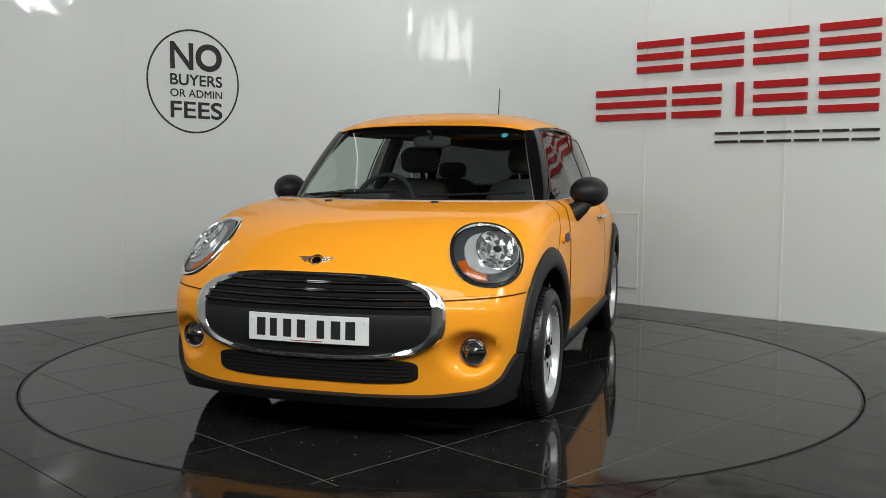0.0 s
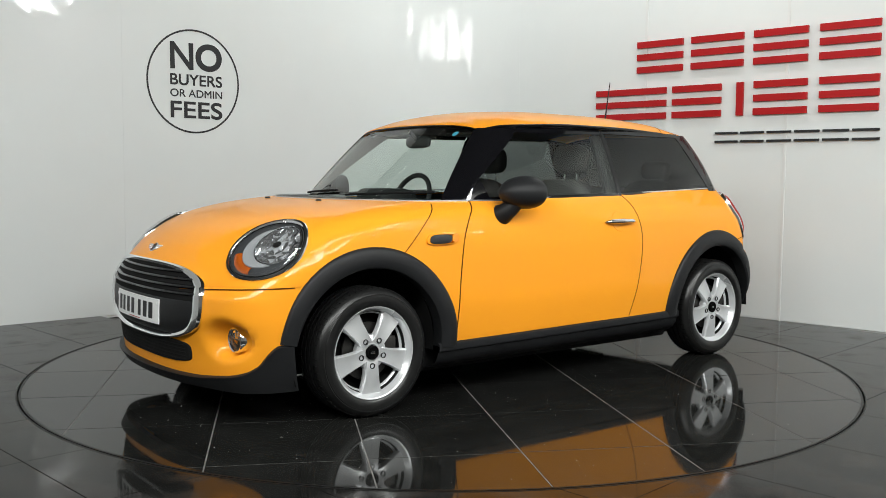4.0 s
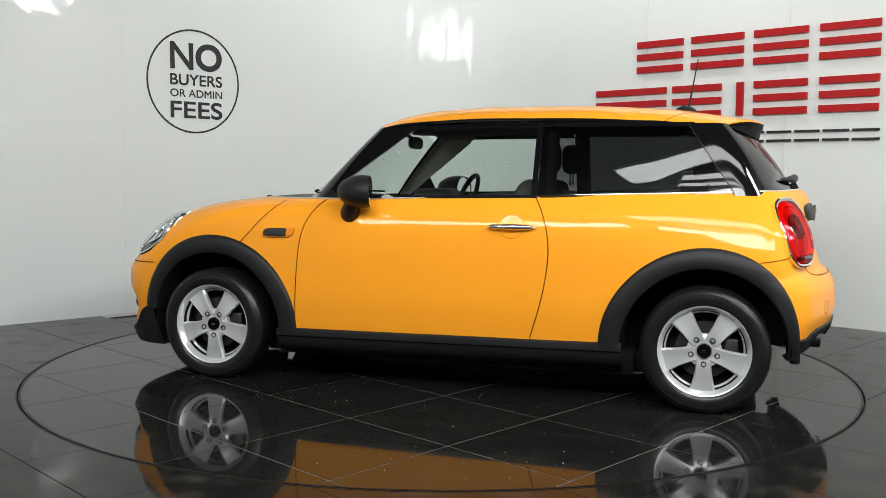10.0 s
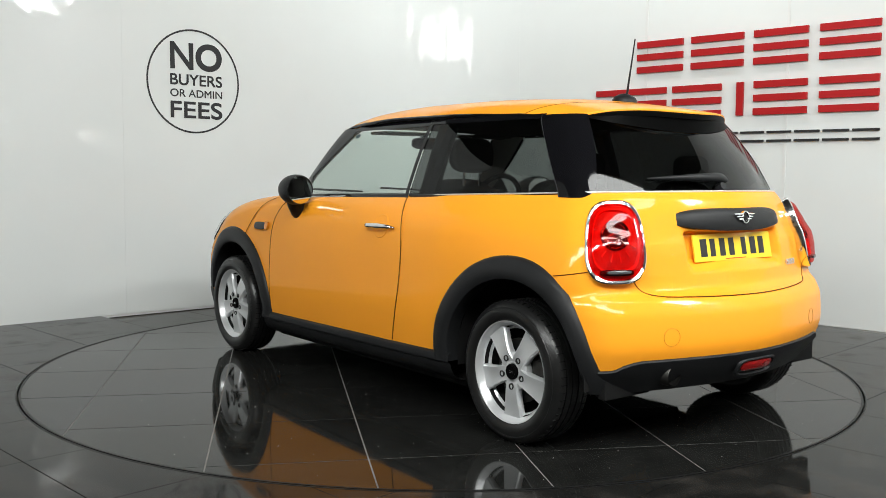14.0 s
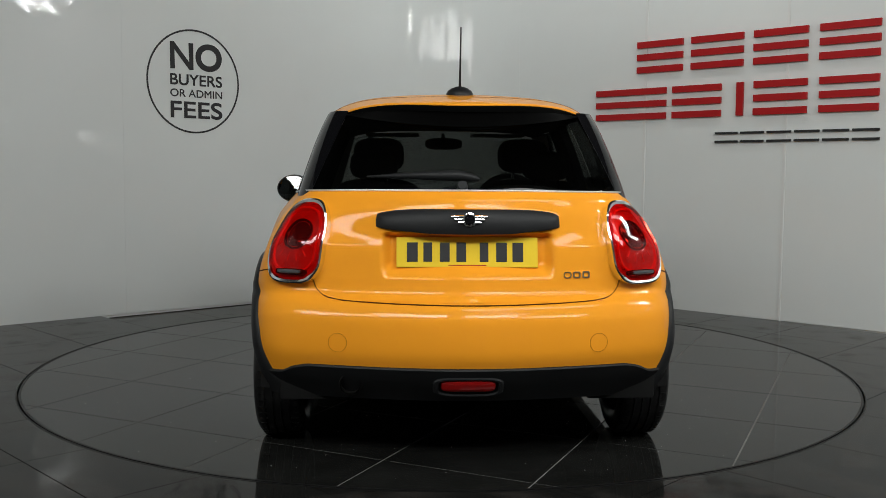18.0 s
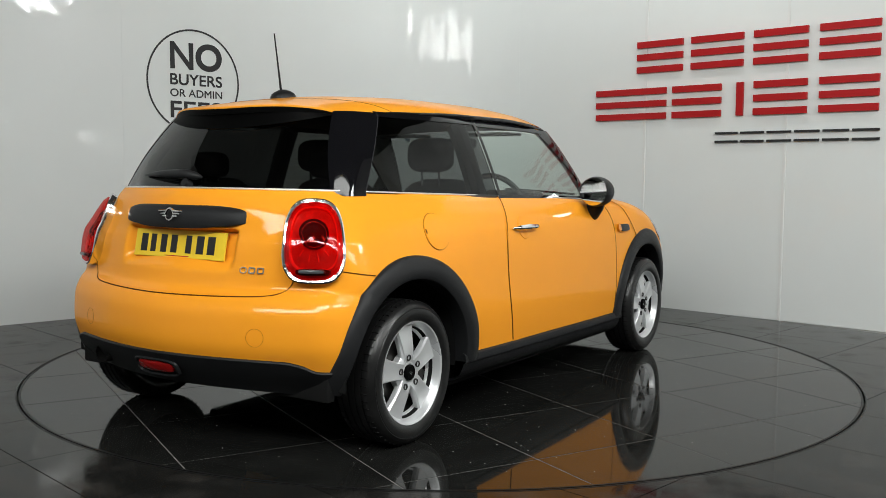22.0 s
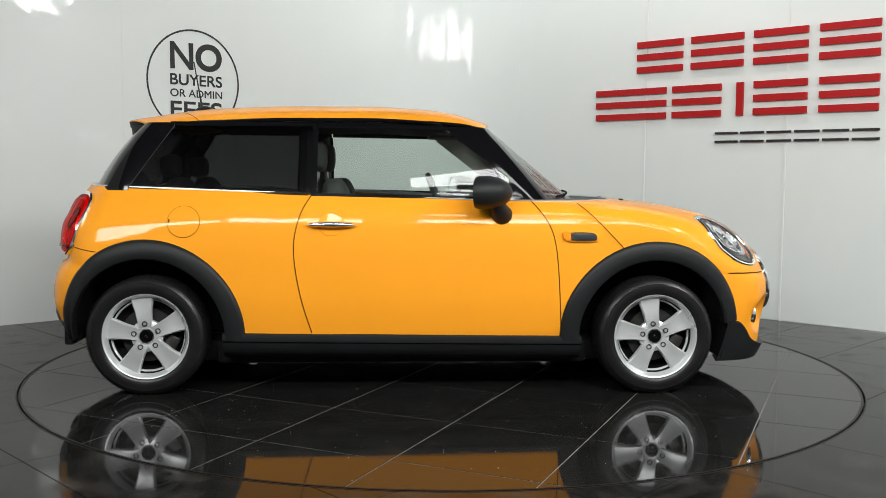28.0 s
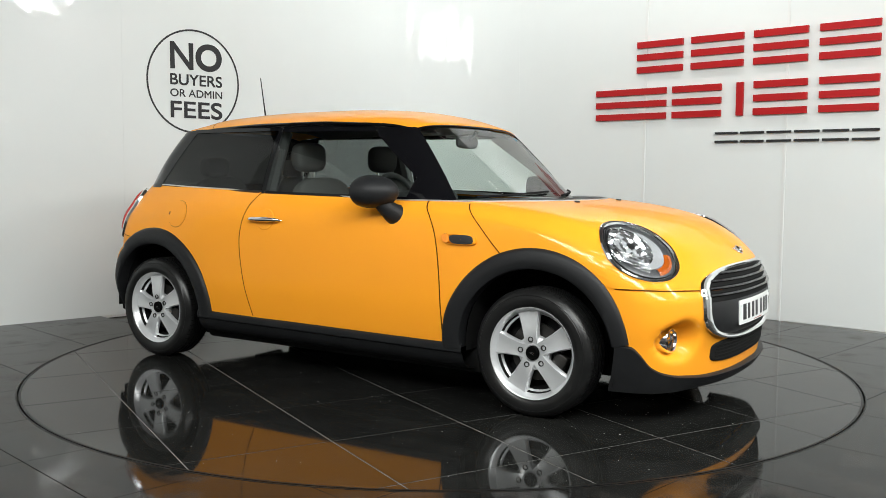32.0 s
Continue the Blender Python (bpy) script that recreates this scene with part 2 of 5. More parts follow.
tail = spline([(0.05, -1.68), (0.14, -1.74), (0.26, -1.80), (0.36, -1.85), (0.45, -1.875), (0.55, -1.868), (0.61, -1.84), (0.65, -1.795), (0.70, -1.78), (0.78, -1.765),
               (0.86, -1.748), (0.93, -1.742), (0.98, -1.728), (1.03, -1.69), (1.2, -1.5)])


def step(v):
    v = np.clip(v, 0, 1)
    return v * v * (3 - 2 * v)


def body_skin(x, y, z):
    ay = np.abs(y)
    scoop = 0.090 * np.exp(-(((ay - 0.630) / 0.082) ** 2 + ((z - 0.380) / 0.074) ** 2) ** 2.2)
    full = np.interp(z, [0.55, 0.72], [1.0, 0.0])
    a = (x - nose(z) + scoop + 0.006 * full + (0.57 - 0.16 * full) * ay ** (2.2 + 0.4 * full)) / np.sqrt(1 + slope(nose, z) ** 2)
    b = ay - plan(x) * sect(z) + 0.065 * step((-0.75 - x) / 0.95) * step((z - 0.64) / 0.34)
    recess = 0.042 * step((0.325 - ay) / 0.045) * step((z - 0.700) / 0.060) * step((0.870 - z) / 0.016)
    c = (tail(z) + np.interp(z, [0.60, 0.70, 0.82, 0.98], [0.31, 0.275, 0.275, 0.44]) * ay ** 1.75 + recess - x) / np.sqrt(1 + slope(tail, z) ** 2)
    return smax(smax(a, b, 0.10), c, 0.10)


glass_plan = spline([(-1.8, 0.80), (-1.4, 0.885), (-1.0, 0.955), (-0.5, 1.0), (0.0, 1.0), (0.4, 0.975), (0.8, 0.93), (1.2, 0.86)])
glass_sect = spline([(0.8, 0.79), (0.94, 0.757), (1.0, 0.738), (1.1, 0.70), (1.2, 0.658), (1.3, 0.61), (1.36, 0.575), (1.5, 0.5)])


glass_tail = spline([(0.80, -1.77), (0.95, -1.692), (1.03, -1.648), (1.147, -1.575), (1.258, -1.486), (1.305, -1.443), (1.36, -1.388), (1.5, -1.24)])


def cabin_skin(x, y, z):
    ay = np.abs(y)
    a = (x - (0.455 + (1.35 - z) * 1.27) + np.interp(z, [0.95, 1.34], [0.52, 0.24]) * ay ** 2) * 0.62
    b = (ay - glass_plan(x) * glass_sect(z)) * 0.93
    c = (glass_tail(z) + 0.45 * ay ** 2 - x) * 0.80
    return smax(smax(a, b, 0.05), c, 0.06)


def cast(skin, o, d, far=3.0):
    """Where rays from inside the skin leave it."""
    o, d = np.broadcast_arrays(np.asarray(o, float), np.asarray(d, float))
    lo, hi = np.zeros(o.shape[:-1]), np.full(o.shape[:-1], far)
    for _ in range(34):
        mid = (lo + hi) / 2
        p = o + d * mid[..., None]
        inside = skin(p[..., 0], p[..., 1], p[..., 2]) < 0
        lo, hi = np.where(inside, mid, lo), np.where(inside, hi, mid)
    return o + d * lo[..., None]


def normal(skin, p, e=0.004):
    g = np.stack([skin(p[..., 0] + e * k[0], p[..., 1] + e * k[1], p[..., 2] + e * k[2]) - skin(p[..., 0] - e * k[0], p[..., 1] - e * k[1], p[..., 2] - e * k[2])
                  for k in ((1, 0, 0), (0, 1, 0), (0, 0, 1))], -1)
    return g / np.linalg.norm(g, axis=-1)[..., None]


def mapper(skin, origin, e1, e2):
    """From two flat coordinates, thrown along e1 x e2, to places and normals on a skin."""
    origin, e1, e2 = (np.array(v, float) for v in (origin, e1, e2))
    n = np.cross(e1, e2)

    def at(p, q):
        p, q = np.asarray(p, float), np.asarray(q, float)
        pts = cast(skin, origin + p[..., None] * e1 + q[..., None] * e2, n)
        return pts, normal(skin, pts)
    return at


def side(skin, s):
    """Coordinates x, z on the left (s = 1) or right (s = -1) flank."""
    raw = mapper(skin, (0, 0.05 * s, 0), (1, 0, 0), (0, 0, -s))
    return lambda x, z: raw(x, -np.asarray(z, float) * s)


FRONT = mapper(body_skin, (0.9, 0, 0), (0, 1, 0), (0, 0, 1))
REAR = mapper(body_skin, (-0.9, 0, 0), (0, -1, 0), (0, 0, 1))  # first coordinate is -y
TOP = mapper(body_skin, (0, 0, 0.4), (1, 0, 0), (0, 1, 0))
SCREEN = mapper(cabin_skin, (0.0, 0, 0), (0, 1, 0), (0, 0, 1))
BACKLIGHT = mapper(cabin_skin, (-0.9, 0, 0), (0, -1, 0), (0, 0, 1))


def belt(x):
    return 0.969 - 0.031 * np.minimum(x, 0.45)


def contour(u, zeta, skin=body_skin):
    """A place on the body: u goes from 0 at the nose to 1 at the tail along the left flank, and mirrored below 0."""
    u, zeta = np.broadcast_arrays(np.asarray(u, float), np.asarray(zeta, float))
    s, a = np.where(u < 0, -1.0, 1.0), np.abs(u)
    ang = np.where(a < 0.4, a / 0.4 * np.pi / 2, np.where(a > 0.7, np.pi / 2 + (a - 0.7) / 0.3 * np.pi / 2, np.pi / 2))
    ox = np.where(a < 0.4, 0.55, np.where(a > 0.7, -1.0, 0.55 - (a - 0.4) / 0.3 * 1.55))
    dx, dy = np.cos(ang), np.sin(ang)
    lift = np.clip((zeta - 0.6) / 0.369, 0, 1)
    lift = lift * lift * (3 - 2 * lift)
    zz = lambda x: zeta + (belt(x) - 0.969) * lift
    lo, hi = np.zeros(u.shape), np.full(u.shape, 2.5)
    for _ in range(34):
        mid = (lo + hi) / 2
        x, y = ox + dx * mid, dy * mid
        inside = skin(x, y, zz(x)) < 0
        lo, hi = np.where(inside, mid, lo), np.where(inside, hi, mid)
    x = ox + dx * lo
    return np.stack([x, s * dy * lo, zz(x)], -1)


def on(skin, P, lift):
    return P + normal(skin, P) * np.asarray(lift)[..., None] if np.ndim(lift) else P + normal(skin, P) * lift


def coons(at, bottom, top, n=24, m=10, lift=0.0, thick=0.0, flip=False):
    """A panel on a skin between two lines, each given by flat points; with a turned-in rim when thick."""
    def along(line, k):
        line = np.array(line, float)
        d = np.r_[0, np.cumsum(np.linalg.norm(np.diff(line, axis=0), axis=1))]
        return np.stack([np.interp(np.linspace(0, d[-1], k), d, line[:, i]) for i in (0, 1)], -1)
    b, t = along(bottom, n), along(top, n)
    v = np.linspace(0, 1, m)[:, None, None]
    Q = b[None] * (1 - v) + t[None] * v
    P, N = at(Q[..., 0], Q[..., 1])
    P = P + N * lift
    if thick:
        inner = P - N * thick
        P = np.concatenate([inner[:1], P, inner[-1:]], 0)
        side0, side1 = P[:, :1].copy(), P[:, -1:].copy()
        side0[1:-1], side1[1:-1] = inner[:, :1], inner[:, -1:]
        P = np.concatenate([side0, P, side1], 1)
    return sheet(P, flip=flip)


def blob(at, cx, cy, shape, profile, n=48, flip=False, bm=None):
    """A shape on a skin: shape(angle) gives its rim, profile its (fraction of the rim, height) pairs from the rim inwards."""
    a = np.linspace(0, 2 * np.pi, n, endpoint=False)
    sx, sy = shape(a)
    rows, fine = [], [profile[0]]
    for (r0, h0), (r1, h1) in zip(profile[:-1], profile[1:]):
        k = max(1, int(abs(r1 - r0) / 0.09))
        fine += [(r0 + (r1 - r0) * j / k, h0 + (h1 - h0) * j / k) for j in range(1, k + 1)]
    for r, h in fine:
        P, N = at(cx + sx * r, cy + sy * r)
        rows.append(P + N * h)
    P = np.stack(rows, 0)
    bm = sheet(P, ring_v=True, flip=flip, bm=bm)
    return bm


def oval(a, b, k=2.0, lean=0.0, taper=0.0):
    def rim(t):
        c, s = np.cos(t), np.sin(t)
        x, y = np.sign(c) * np.abs(c) ** (2 / k) * a, np.sign(s) * np.abs(s) ** (2 / k) * b
        return x * (1 - taper * y / b) + lean * y, y
    return rim


def ribbon(at, line, width=0.006, lift=0.0015, n=60):
    """A thin line on a skin along flat points."""
    line = np.array(line, float)
    for _ in range(2):
        mid = line[:-1] * 0.25 + line[1:] * 0.75
        mid0 = line[:-1] * 0.75 + line[1:] * 0.25
        line = np.concatenate([line[:1], np.stack([mid0, mid], 1).reshape(-1, 2), line[-1:]])
    d = np.r_[0, np.cumsum(np.linalg.norm(np.diff(line, axis=0), axis=1))]
    L = np.stack([np.interp(np.linspace(0, d[-1], n), d, line[:, i]) for i in (0, 1)], -1)
    t = np.gradient(L, axis=0)
    t /= np.linalg.norm(t, axis=1)[:, None]
    nn = np.stack([-t[:, 1], t[:, 0]], -1) * width / 2
    A, NA = at(L[:, 0] - nn[:, 0], L[:, 1] - nn[:, 1])
    B, NB = at(L[:, 0] + nn[:, 0], L[:, 1] + nn[:, 1])
    return sheet(np.stack([A - NA * 0.003, A + NA * lift, B + NB * lift, B - NB * 0.003], 1))


# ================= the room =================
APEX, LEFT_DIR, RIGHT_DIR, FILLET = Vector((0.0205, 3.962)), Vector((-0.745, -0.667)), Vector((0.7403, -0.6722)), 1.0
TANGENT = FILLET * math.tan(radians(42.0))


def wall_point(s):
    """Plan place and inward normal at s metres along the back wall from its rounded corner, the right-hand side positive."""
    if abs(s) >= TANGENT:
        d = RIGHT_DIR if s > 0 else LEFT_DIR
        p = APEX + d * abs(s)
        n = Vector((d.y, -d.x)) if s > 0 else Vector((-d.y, d.x))
        return p, n
    mid = APEX + (LEFT_DIR + RIGHT_DIR).normalized() * (FILLET / math.cos(radians(42.0)))
    a = radians(42.0) * s / TANGENT
    up = -(LEFT_DIR + RIGHT_DIR).normalized()
    out = Vector((up.x * math.cos(a) + up.y * math.sin(a), -up.x * math.sin(a) + up.y * math.cos(a)))
    return mid + out * FILLET, -out


def wall_block(s0, s1, z0, z1, d0, d1, n=None):
    """A block that follows the back wall, d0 to d1 metres in front of its face."""
    n = n or (2 if abs(s0) > TANGENT and abs(s1) > TANGENT and s0 * s1 > 0 else 40)
    rows = []
    for s in np.linspace(s0, s1, n):
        p, k = wall_point(s)
        a, b = p + k * d0, p + k * d1
        rows.append([(a.x, a.y, z0), (b.x, b.y, z0), (b.x, b.y, z1), (a.x, a.y, z1)])
    P = np.array(rows)
    bm = sheet(P, ring_v=True)
    bm.verts.ensure_lookup_table()
    bm.faces.new([bm.verts[i] for i in range(4)])
    bm.faces.new([bm.verts[len(bm.verts) - 4 + i] for i in range(4)][::-1])
    bmesh.ops.recalc_face_normals(bm, faces=bm.faces)
    return bm


CEILING = 4.0
wall = tagged(part("wall_back", wall_block(-6.5, 6.5, -0.02, CEILING, -0.12, -0.012, 60), SEAM), "glossy white panelled studio wall with rounded corner", "wall", kind="structure")
JOINTS = [-6.5, -5.71, -4.5, -3.29, 0.92, 2.24, 3.43, 4.64, 5.85, 6.5]
for a, b in zip(JOINTS[:-1], JOINTS[1:]):
    part("wall_panel", wall_block(a + 0.0004, b - 0.0004, 0.0, CEILING - 0.01, -0.012, 0.0), WALL, wall, smooth=True)
for s in (2.24, 3.43, 4.64, 5.85):
    part("joint_strip", wall_block(s - 0.011, s + 0.011, 0.0, CEILING - 0.01, 0.0, 0.006), SEAM, wall)
hatch = tagged(part("wall_hatch", wall_block(1.62, 2.195, 0.148, 0.765, 0.0, 0.005), WALL), "flush white access hatch low in the studio wall", "hatch", kind="structure")
for a, b, c, d in ((2.190, 2.206, 0.14, 0.775), (1.61, 1.626, 0.14, 0.775)):
    part("hatch_trim", wall_block(a, b, c, d, 0.0, 0.009), SEAM, hatch)
for c, d in ((0.136, 0.150), (0.765, 0.779)):
    part("hatch_trim", wall_block(1.61, 2.206, c, d, 0.0, 0.009), SEAM, hatch)

END_L, END_R = wall_point(-6.5)[0], wall_point(6.5)[0]
BACK = -8.5
tagged(part("wall_west", box(END_L.x - 0.2, END_L.x, BACK, END_L.y + 0.1, -0.02, CEILING), ROOM, smooth=False), "plain grey side wall of the showroom", "wall", kind="structure")
tagged(part("wall_east", box(END_R.x, END_R.x + 0.2, BACK, END_R.y + 0.1, -0.02, CEILING), ROOM, smooth=False), "plain grey side wall of the showroom", "wall", kind="structure")
tagged(part("wall_south", box(END_L.x - 0.2, END_R.x + 0.2, BACK - 0.2, BACK, -0.02, CEILING), ROOM, smooth=False), "plain grey wall behind the camera", "wall", kind="structure")
tagged(part("ceiling", box(END_L.x - 0.3, END_R.x + 0.3, BACK - 0.3, 4.6, CEILING, CEILING + 0.15), CEIL, smooth=False), "plain pale showroom ceiling", "ceiling", kind="structure")

# ---------------- floor round the platform ----------------
R_DISC = 2.245
floor = tagged(part("floor", box(END_L.x - 0.3, END_R.x + 0.3, BACK - 0.3, 4.6, -0.15, -0.03), FLOOR_GROUT, smooth=False), "dark grey tiled showroom floor", "floor", kind="structure")


def floor_tile(cx, cy, half):
    """A square tile laid at 45 degrees, cut back to the round opening where it meets it."""
    n = 24 if math.hypot(abs(cx) - 0, abs(cy)) < R_DISC + 1.0 else 1
    g = np.linspace(-half, half, n + 1)
    A, B = np.meshgrid(g, g, indexing="ij")
    X, Y = cx + (A - B) * math.sqrt(0.5), cy + (A + B) * math.sqrt(0.5)
    r = np.hypot(X, Y)
    if r.max() <= R_DISC + 0.0135:
        return None
    if r.min() < R_DISC + 0.0115:
        cut = R_DISC + 0.0115
        near = np.where(r < cut)
        X[near], Y[near] = X[near] * cut / r[near], Y[near] * cut / r[near]
    bm = bmesh.new()
    P = np.stack([X, Y, np.zeros_like(X)], -1)
    vs = {}
    for i in range(n):
        for j in range(n):
            q = [(i, j), (i + 1, j), (i + 1, j + 1), (i, j + 1)]
            if all(r[k] < R_DISC + 0.0115 for k in q):
                continue
            f = []
            for k in q:
                if k not in vs:
                    vs[k] = bm.verts.new(P[k])
                f.append(vs[k])
            bm.faces.new(f)
    bmesh.ops.dissolve_limit(bm, angle_limit=0.01, verts=bm.verts[:], edges=bm.edges[:])
    ext = bmesh.ops.extrude_face_region(bm, geom=bm.faces[:])
    bmesh.ops.translate(bm, verts=[v for v in ext["geom"] if isinstance(v, bmesh.types.BMVert)], vec=(0, 0, -0.028))
    bmesh.ops.recalc_face_normals(bm, faces=bm.faces)
    return bm


PITCH_F = 0.605
for i in range(-17, 12):
    for j in range(-17, 12):
        u, v = -0.067 + (i + 0.5) * PITCH_F, -0.279 + (j + 0.5) * PITCH_F
        cx, cy = (u - v) * math.sqrt(0.5), (u + v) * math.sqrt(0.5)
        if cy < BACK - 0.40 or cx > END_R.x + 0.40 or cx < END_L.x - 0.40 or cy > 4.05 - 0.9 * abs(cx):
            continue
        bm = floor_tile(cx, cy, PITCH_F / 2 - 0.0020)
        # tiles along the side and rear walls are cut to fit
        for edge, away in (((END_R.x - 0.004, 0, 0), (1, 0, 0)), ((END_L.x + 0.004, 0, 0), (-1, 0, 0)), ((0, BACK + 0.004, 0), (0, -1, 0))):
            if bm and max((v.co - Vector(edge)).dot(Vector(away)) for v in bm.verts) > 0:
                bmesh.ops.bisect_plane(bm, geom=bm.verts[:] + bm.edges[:] + bm.faces[:], plane_co=edge, plane_no=away, clear_outer=True)
            if bm and not bm.verts:
                bm.free()
                bm = None
        if bm and len(bm.faces):
            part("floor_tile", bm, FLOOR, floor, smooth=False)
        elif bm:
            bm.free()
ring = [(R_DISC + 0.0085, -0.05), (R_DISC + 0.0085, 0.0008), (R_DISC + 0.0115, 0.0012), (R_DISC + 0.0150, 0.0008), (R_DISC + 0.0150, -0.03)]
tagged(part("floor_trim", lathe(ring, 160, "z"), RIM_STEEL, floor), "dark metal edging ring round the turntable")

# ---------------- turning platform ----------------
turntable = tagged(part("turntable", lathe([(0.001, -0.0014), (R_DISC - 0.004, -0.0014), (R_DISC - 0.004, -0.10)], 160, "z"), GROUT),
                   "round black glossy tiled turntable platform under the car", "turntable")
part("rim", lathe([(R_DISC - 0.010, -0.05), (R_DISC - 0.010, 0.001), (R_DISC, 0.001), (R_DISC, -0.05)], 160, "z"), RIM_STEEL, turntable, "thin dark metal rim")
T_PITCH, T_ANGLE = 0.605, radians(62.5)
for i in range(-4, 4):
    for j in range(-4, 4):
        g = 0.0030
        poly = [((i + a) * T_PITCH + (g if a == 0 else -g), (j + b) * T_PITCH + (g if b == 0 else -g)) for a, b in ((0, 0), (1, 0), (1, 1), (0, 1))]
        for k in range(96):
            a = 2 * math.pi * k / 96
            nx, ny, lim = math.cos(a), math.sin(a), R_DISC - 0.012
            out = []
            for p, q in zip(poly, poly[1:] + poly[:1]):
                dp, dq = p[0] * nx + p[1] * ny - lim, q[0] * nx + q[1] * ny - lim
                if dp <= 0:
                    out.append(p)
                if dp * dq < 0:
                    t = dp / (dp - dq)
                    out.append((p[0] + (q[0] - p[0]) * t, p[1] + (q[1] - p[1]) * t))
            poly = out
            if len(poly) < 3:
                break
        if len(poly) < 3:
            continue
        c, s = math.cos(T_ANGLE), math.sin(T_ANGLE)
        bm = bmesh.new()
        top = [bm.verts.new((c * x - s * y, s * x + c * y, 0.0)) for x, y in poly]
        low = [bm.verts.new((v.co.x, v.co.y, -0.0016)) for v in top]
        bm.faces.new(top)
        for a in range(len(top)):
            b = (a + 1) % len(top)
            bm.faces.new((top[b], top[a], low[a], low[b]))
        part("tile", bm, TILE, turntable, smooth=False)

specks = bmesh.new()
for k in range(420):
    r, a = R_DISC * 0.97 * math.sqrt(random.random()), random.random() * 2 * math.pi
    d = random.uniform(0.0008, 0.0022) * (1.6 if k % 9 == 0 else 1.0)
    bmesh.ops.create_cone(specks, cap_ends=True, segments=5, radius1=d, radius2=d * 0.6, depth=0.001, matrix=Matrix.Translation((r * math.cos(a), r * math.sin(a), 0.0006)))
tagged(part("dust_specks", specks, SPECK, turntable, smooth=False), "scattered pale dust specks", kind="stuff")

# ---------------- writing on the wall ----------------
def text_mesh(body, height, width):
    cu = bpy.data.curves.new("text", "FONT")
    cu.body, cu.size, cu.extrude = body, 1.0, 0.0
    tmp = new("text_source", cu)
    bpy.context.view_layer.update()
    me = bpy.data.meshes.new_from_object(tmp.evaluated_get(bpy.context.evaluated_depsgraph_get()))
    bpy.data.objects.remove(tmp)
    bm = bmesh.new()
    bm.from_mesh(me)
    xs, ys = [v.co.x for v in bm.verts], [v.co.y for v in bm.verts]
    for v in bm.verts:
        v.co = Vector(((v.co.x - min(xs)) / (max(xs) - min(xs)) * width, (v.co.y - min(ys)) / (max(ys) - min(ys)) * height, 0))
    return bm


def bolden(bm, amount):
    """Thickens flat letters and gives them depth."""
    bmesh.ops.remove_doubles(bm, verts=bm.verts, dist=1e-4)
    moves = {}
    for v in bm.verts:
        es = [e for e in v.link_edges if e.is_boundary]
        if len(es) == 2:
            n = Vector()
            for e in es:
                f = e.link_faces[0]
                d = (e.verts[1].co - e.verts[0].co).normalized()
                k = Vector((d.y, -d.x, 0))
                c = f.calc_center_median() - e.verts[0].co
                n += -k if k.dot(c) > 0 else k
            if n.length > 1e-6:
                moves[v] = n.normalized() * amount
    for v, d in moves.items():
        v.co += d
    return bm


def wall_frame(s, z, off):
    """A pose on the wall: x along it to the right as one faces it, y up."""
    p, n = wall_point(s)
    x = Vector((-n.y, n.x, 0))
    m = Matrix.Identity(4)
    for i, col in enumerate((x, Vector((0, 0, 1)), Vector((n.x, n.y, 0)))):
        m.col[i][:3] = col
    m.col[3][:3] = (p.x + n.x * off, p.y + n.y * off, z)
    return m


SIGN_S, SIGN_Z, SIGN_W, SIGN_H = -2.70, 1.812, 0.40, 0.41
a = np.linspace(0, 2 * np.pi, 96, endpoint=False)
ringP = np.stack([np.stack([np.cos(a) * (SIGN_W - d), np.sin(a) * (SIGN_H - d), np.full_like(a, h)], -1) for d, h in ((0, 0.0), (0, 0.002), (0.014, 0.002), (0.014, 0.0))], 1)
sign = tagged(part("wall_sign", sheet(ringP, ring_u=True, ring_v=True), INK, smooth=False, loc=wall_frame(SIGN_S, SIGN_Z, 0.001)),
              "round black outlined vinyl sign about fees on the white wall", "sign")
SPAN = 0.452
for words, z0, z1, weight in (("NO", 1.898, 2.118, 0.010), ("BUYERS", 1.777, 1.868, 0.003), ("OR ADMIN", 1.686, 1.748, 0.0015), ("FEES", 1.518, 1.655, 0.0045)):
    bm = bolden(text_mesh(words, z1 - z0 - 2 * weight, SPAN - 2 * weight), weight)
    part("lettering", bm, INK, sign, 'black words "' + words + '"', smooth=False, loc=pose(-SPAN / 2 + weight + 0.020, z0 + weight - SIGN_Z, 0.0015))

# raised company sign: a stack of plain bars for each character
def sign_block(s0, s1, z0, z1, rows, mat, parent, deep=0.022):
    h = z1 - z0
    if rows == 1:
        part("bar", wall_block(s0, s1, z0, z1, 0.004, 0.004 + deep), mat, parent, smooth=False)
        return
    t = h * 0.20
    for k in range(rows):
        zc = z0 + t / 2 + (h - t) * k / max(1, rows - 1)
        part("bar", wall_block(s0, s1, zc - t / 2, zc + t / 2, 0.004, 0.004 + deep), mat, parent, smooth=False)


company = tagged(new("company_sign"), "raised red and black bar sign on the white wall", "sign")
for s0, s1 in ((2.167, 2.58), (2.655, 3.09), (3.172, 3.585), (3.67, 4.09)):
    sign_block(s0, s1, 1.937, 2.193, 3, RED_SIGN, company)
for s0, s1 in ((1.775, 2.44), (2.498, 2.918), (3.045, 3.10), (3.182, 3.59), (3.678, 4.093)):
    sign_block(s0, s1, 1.557, 1.812, 1 if s1 - s0 < 0.1 else 3, RED_SIGN, company)
for k in range(6):
    s0 = 2.876 + k * 0.209
    sign_block(s0, s0 + 0.185, 1.352, 1.434, 2, INK, company, 0.016)

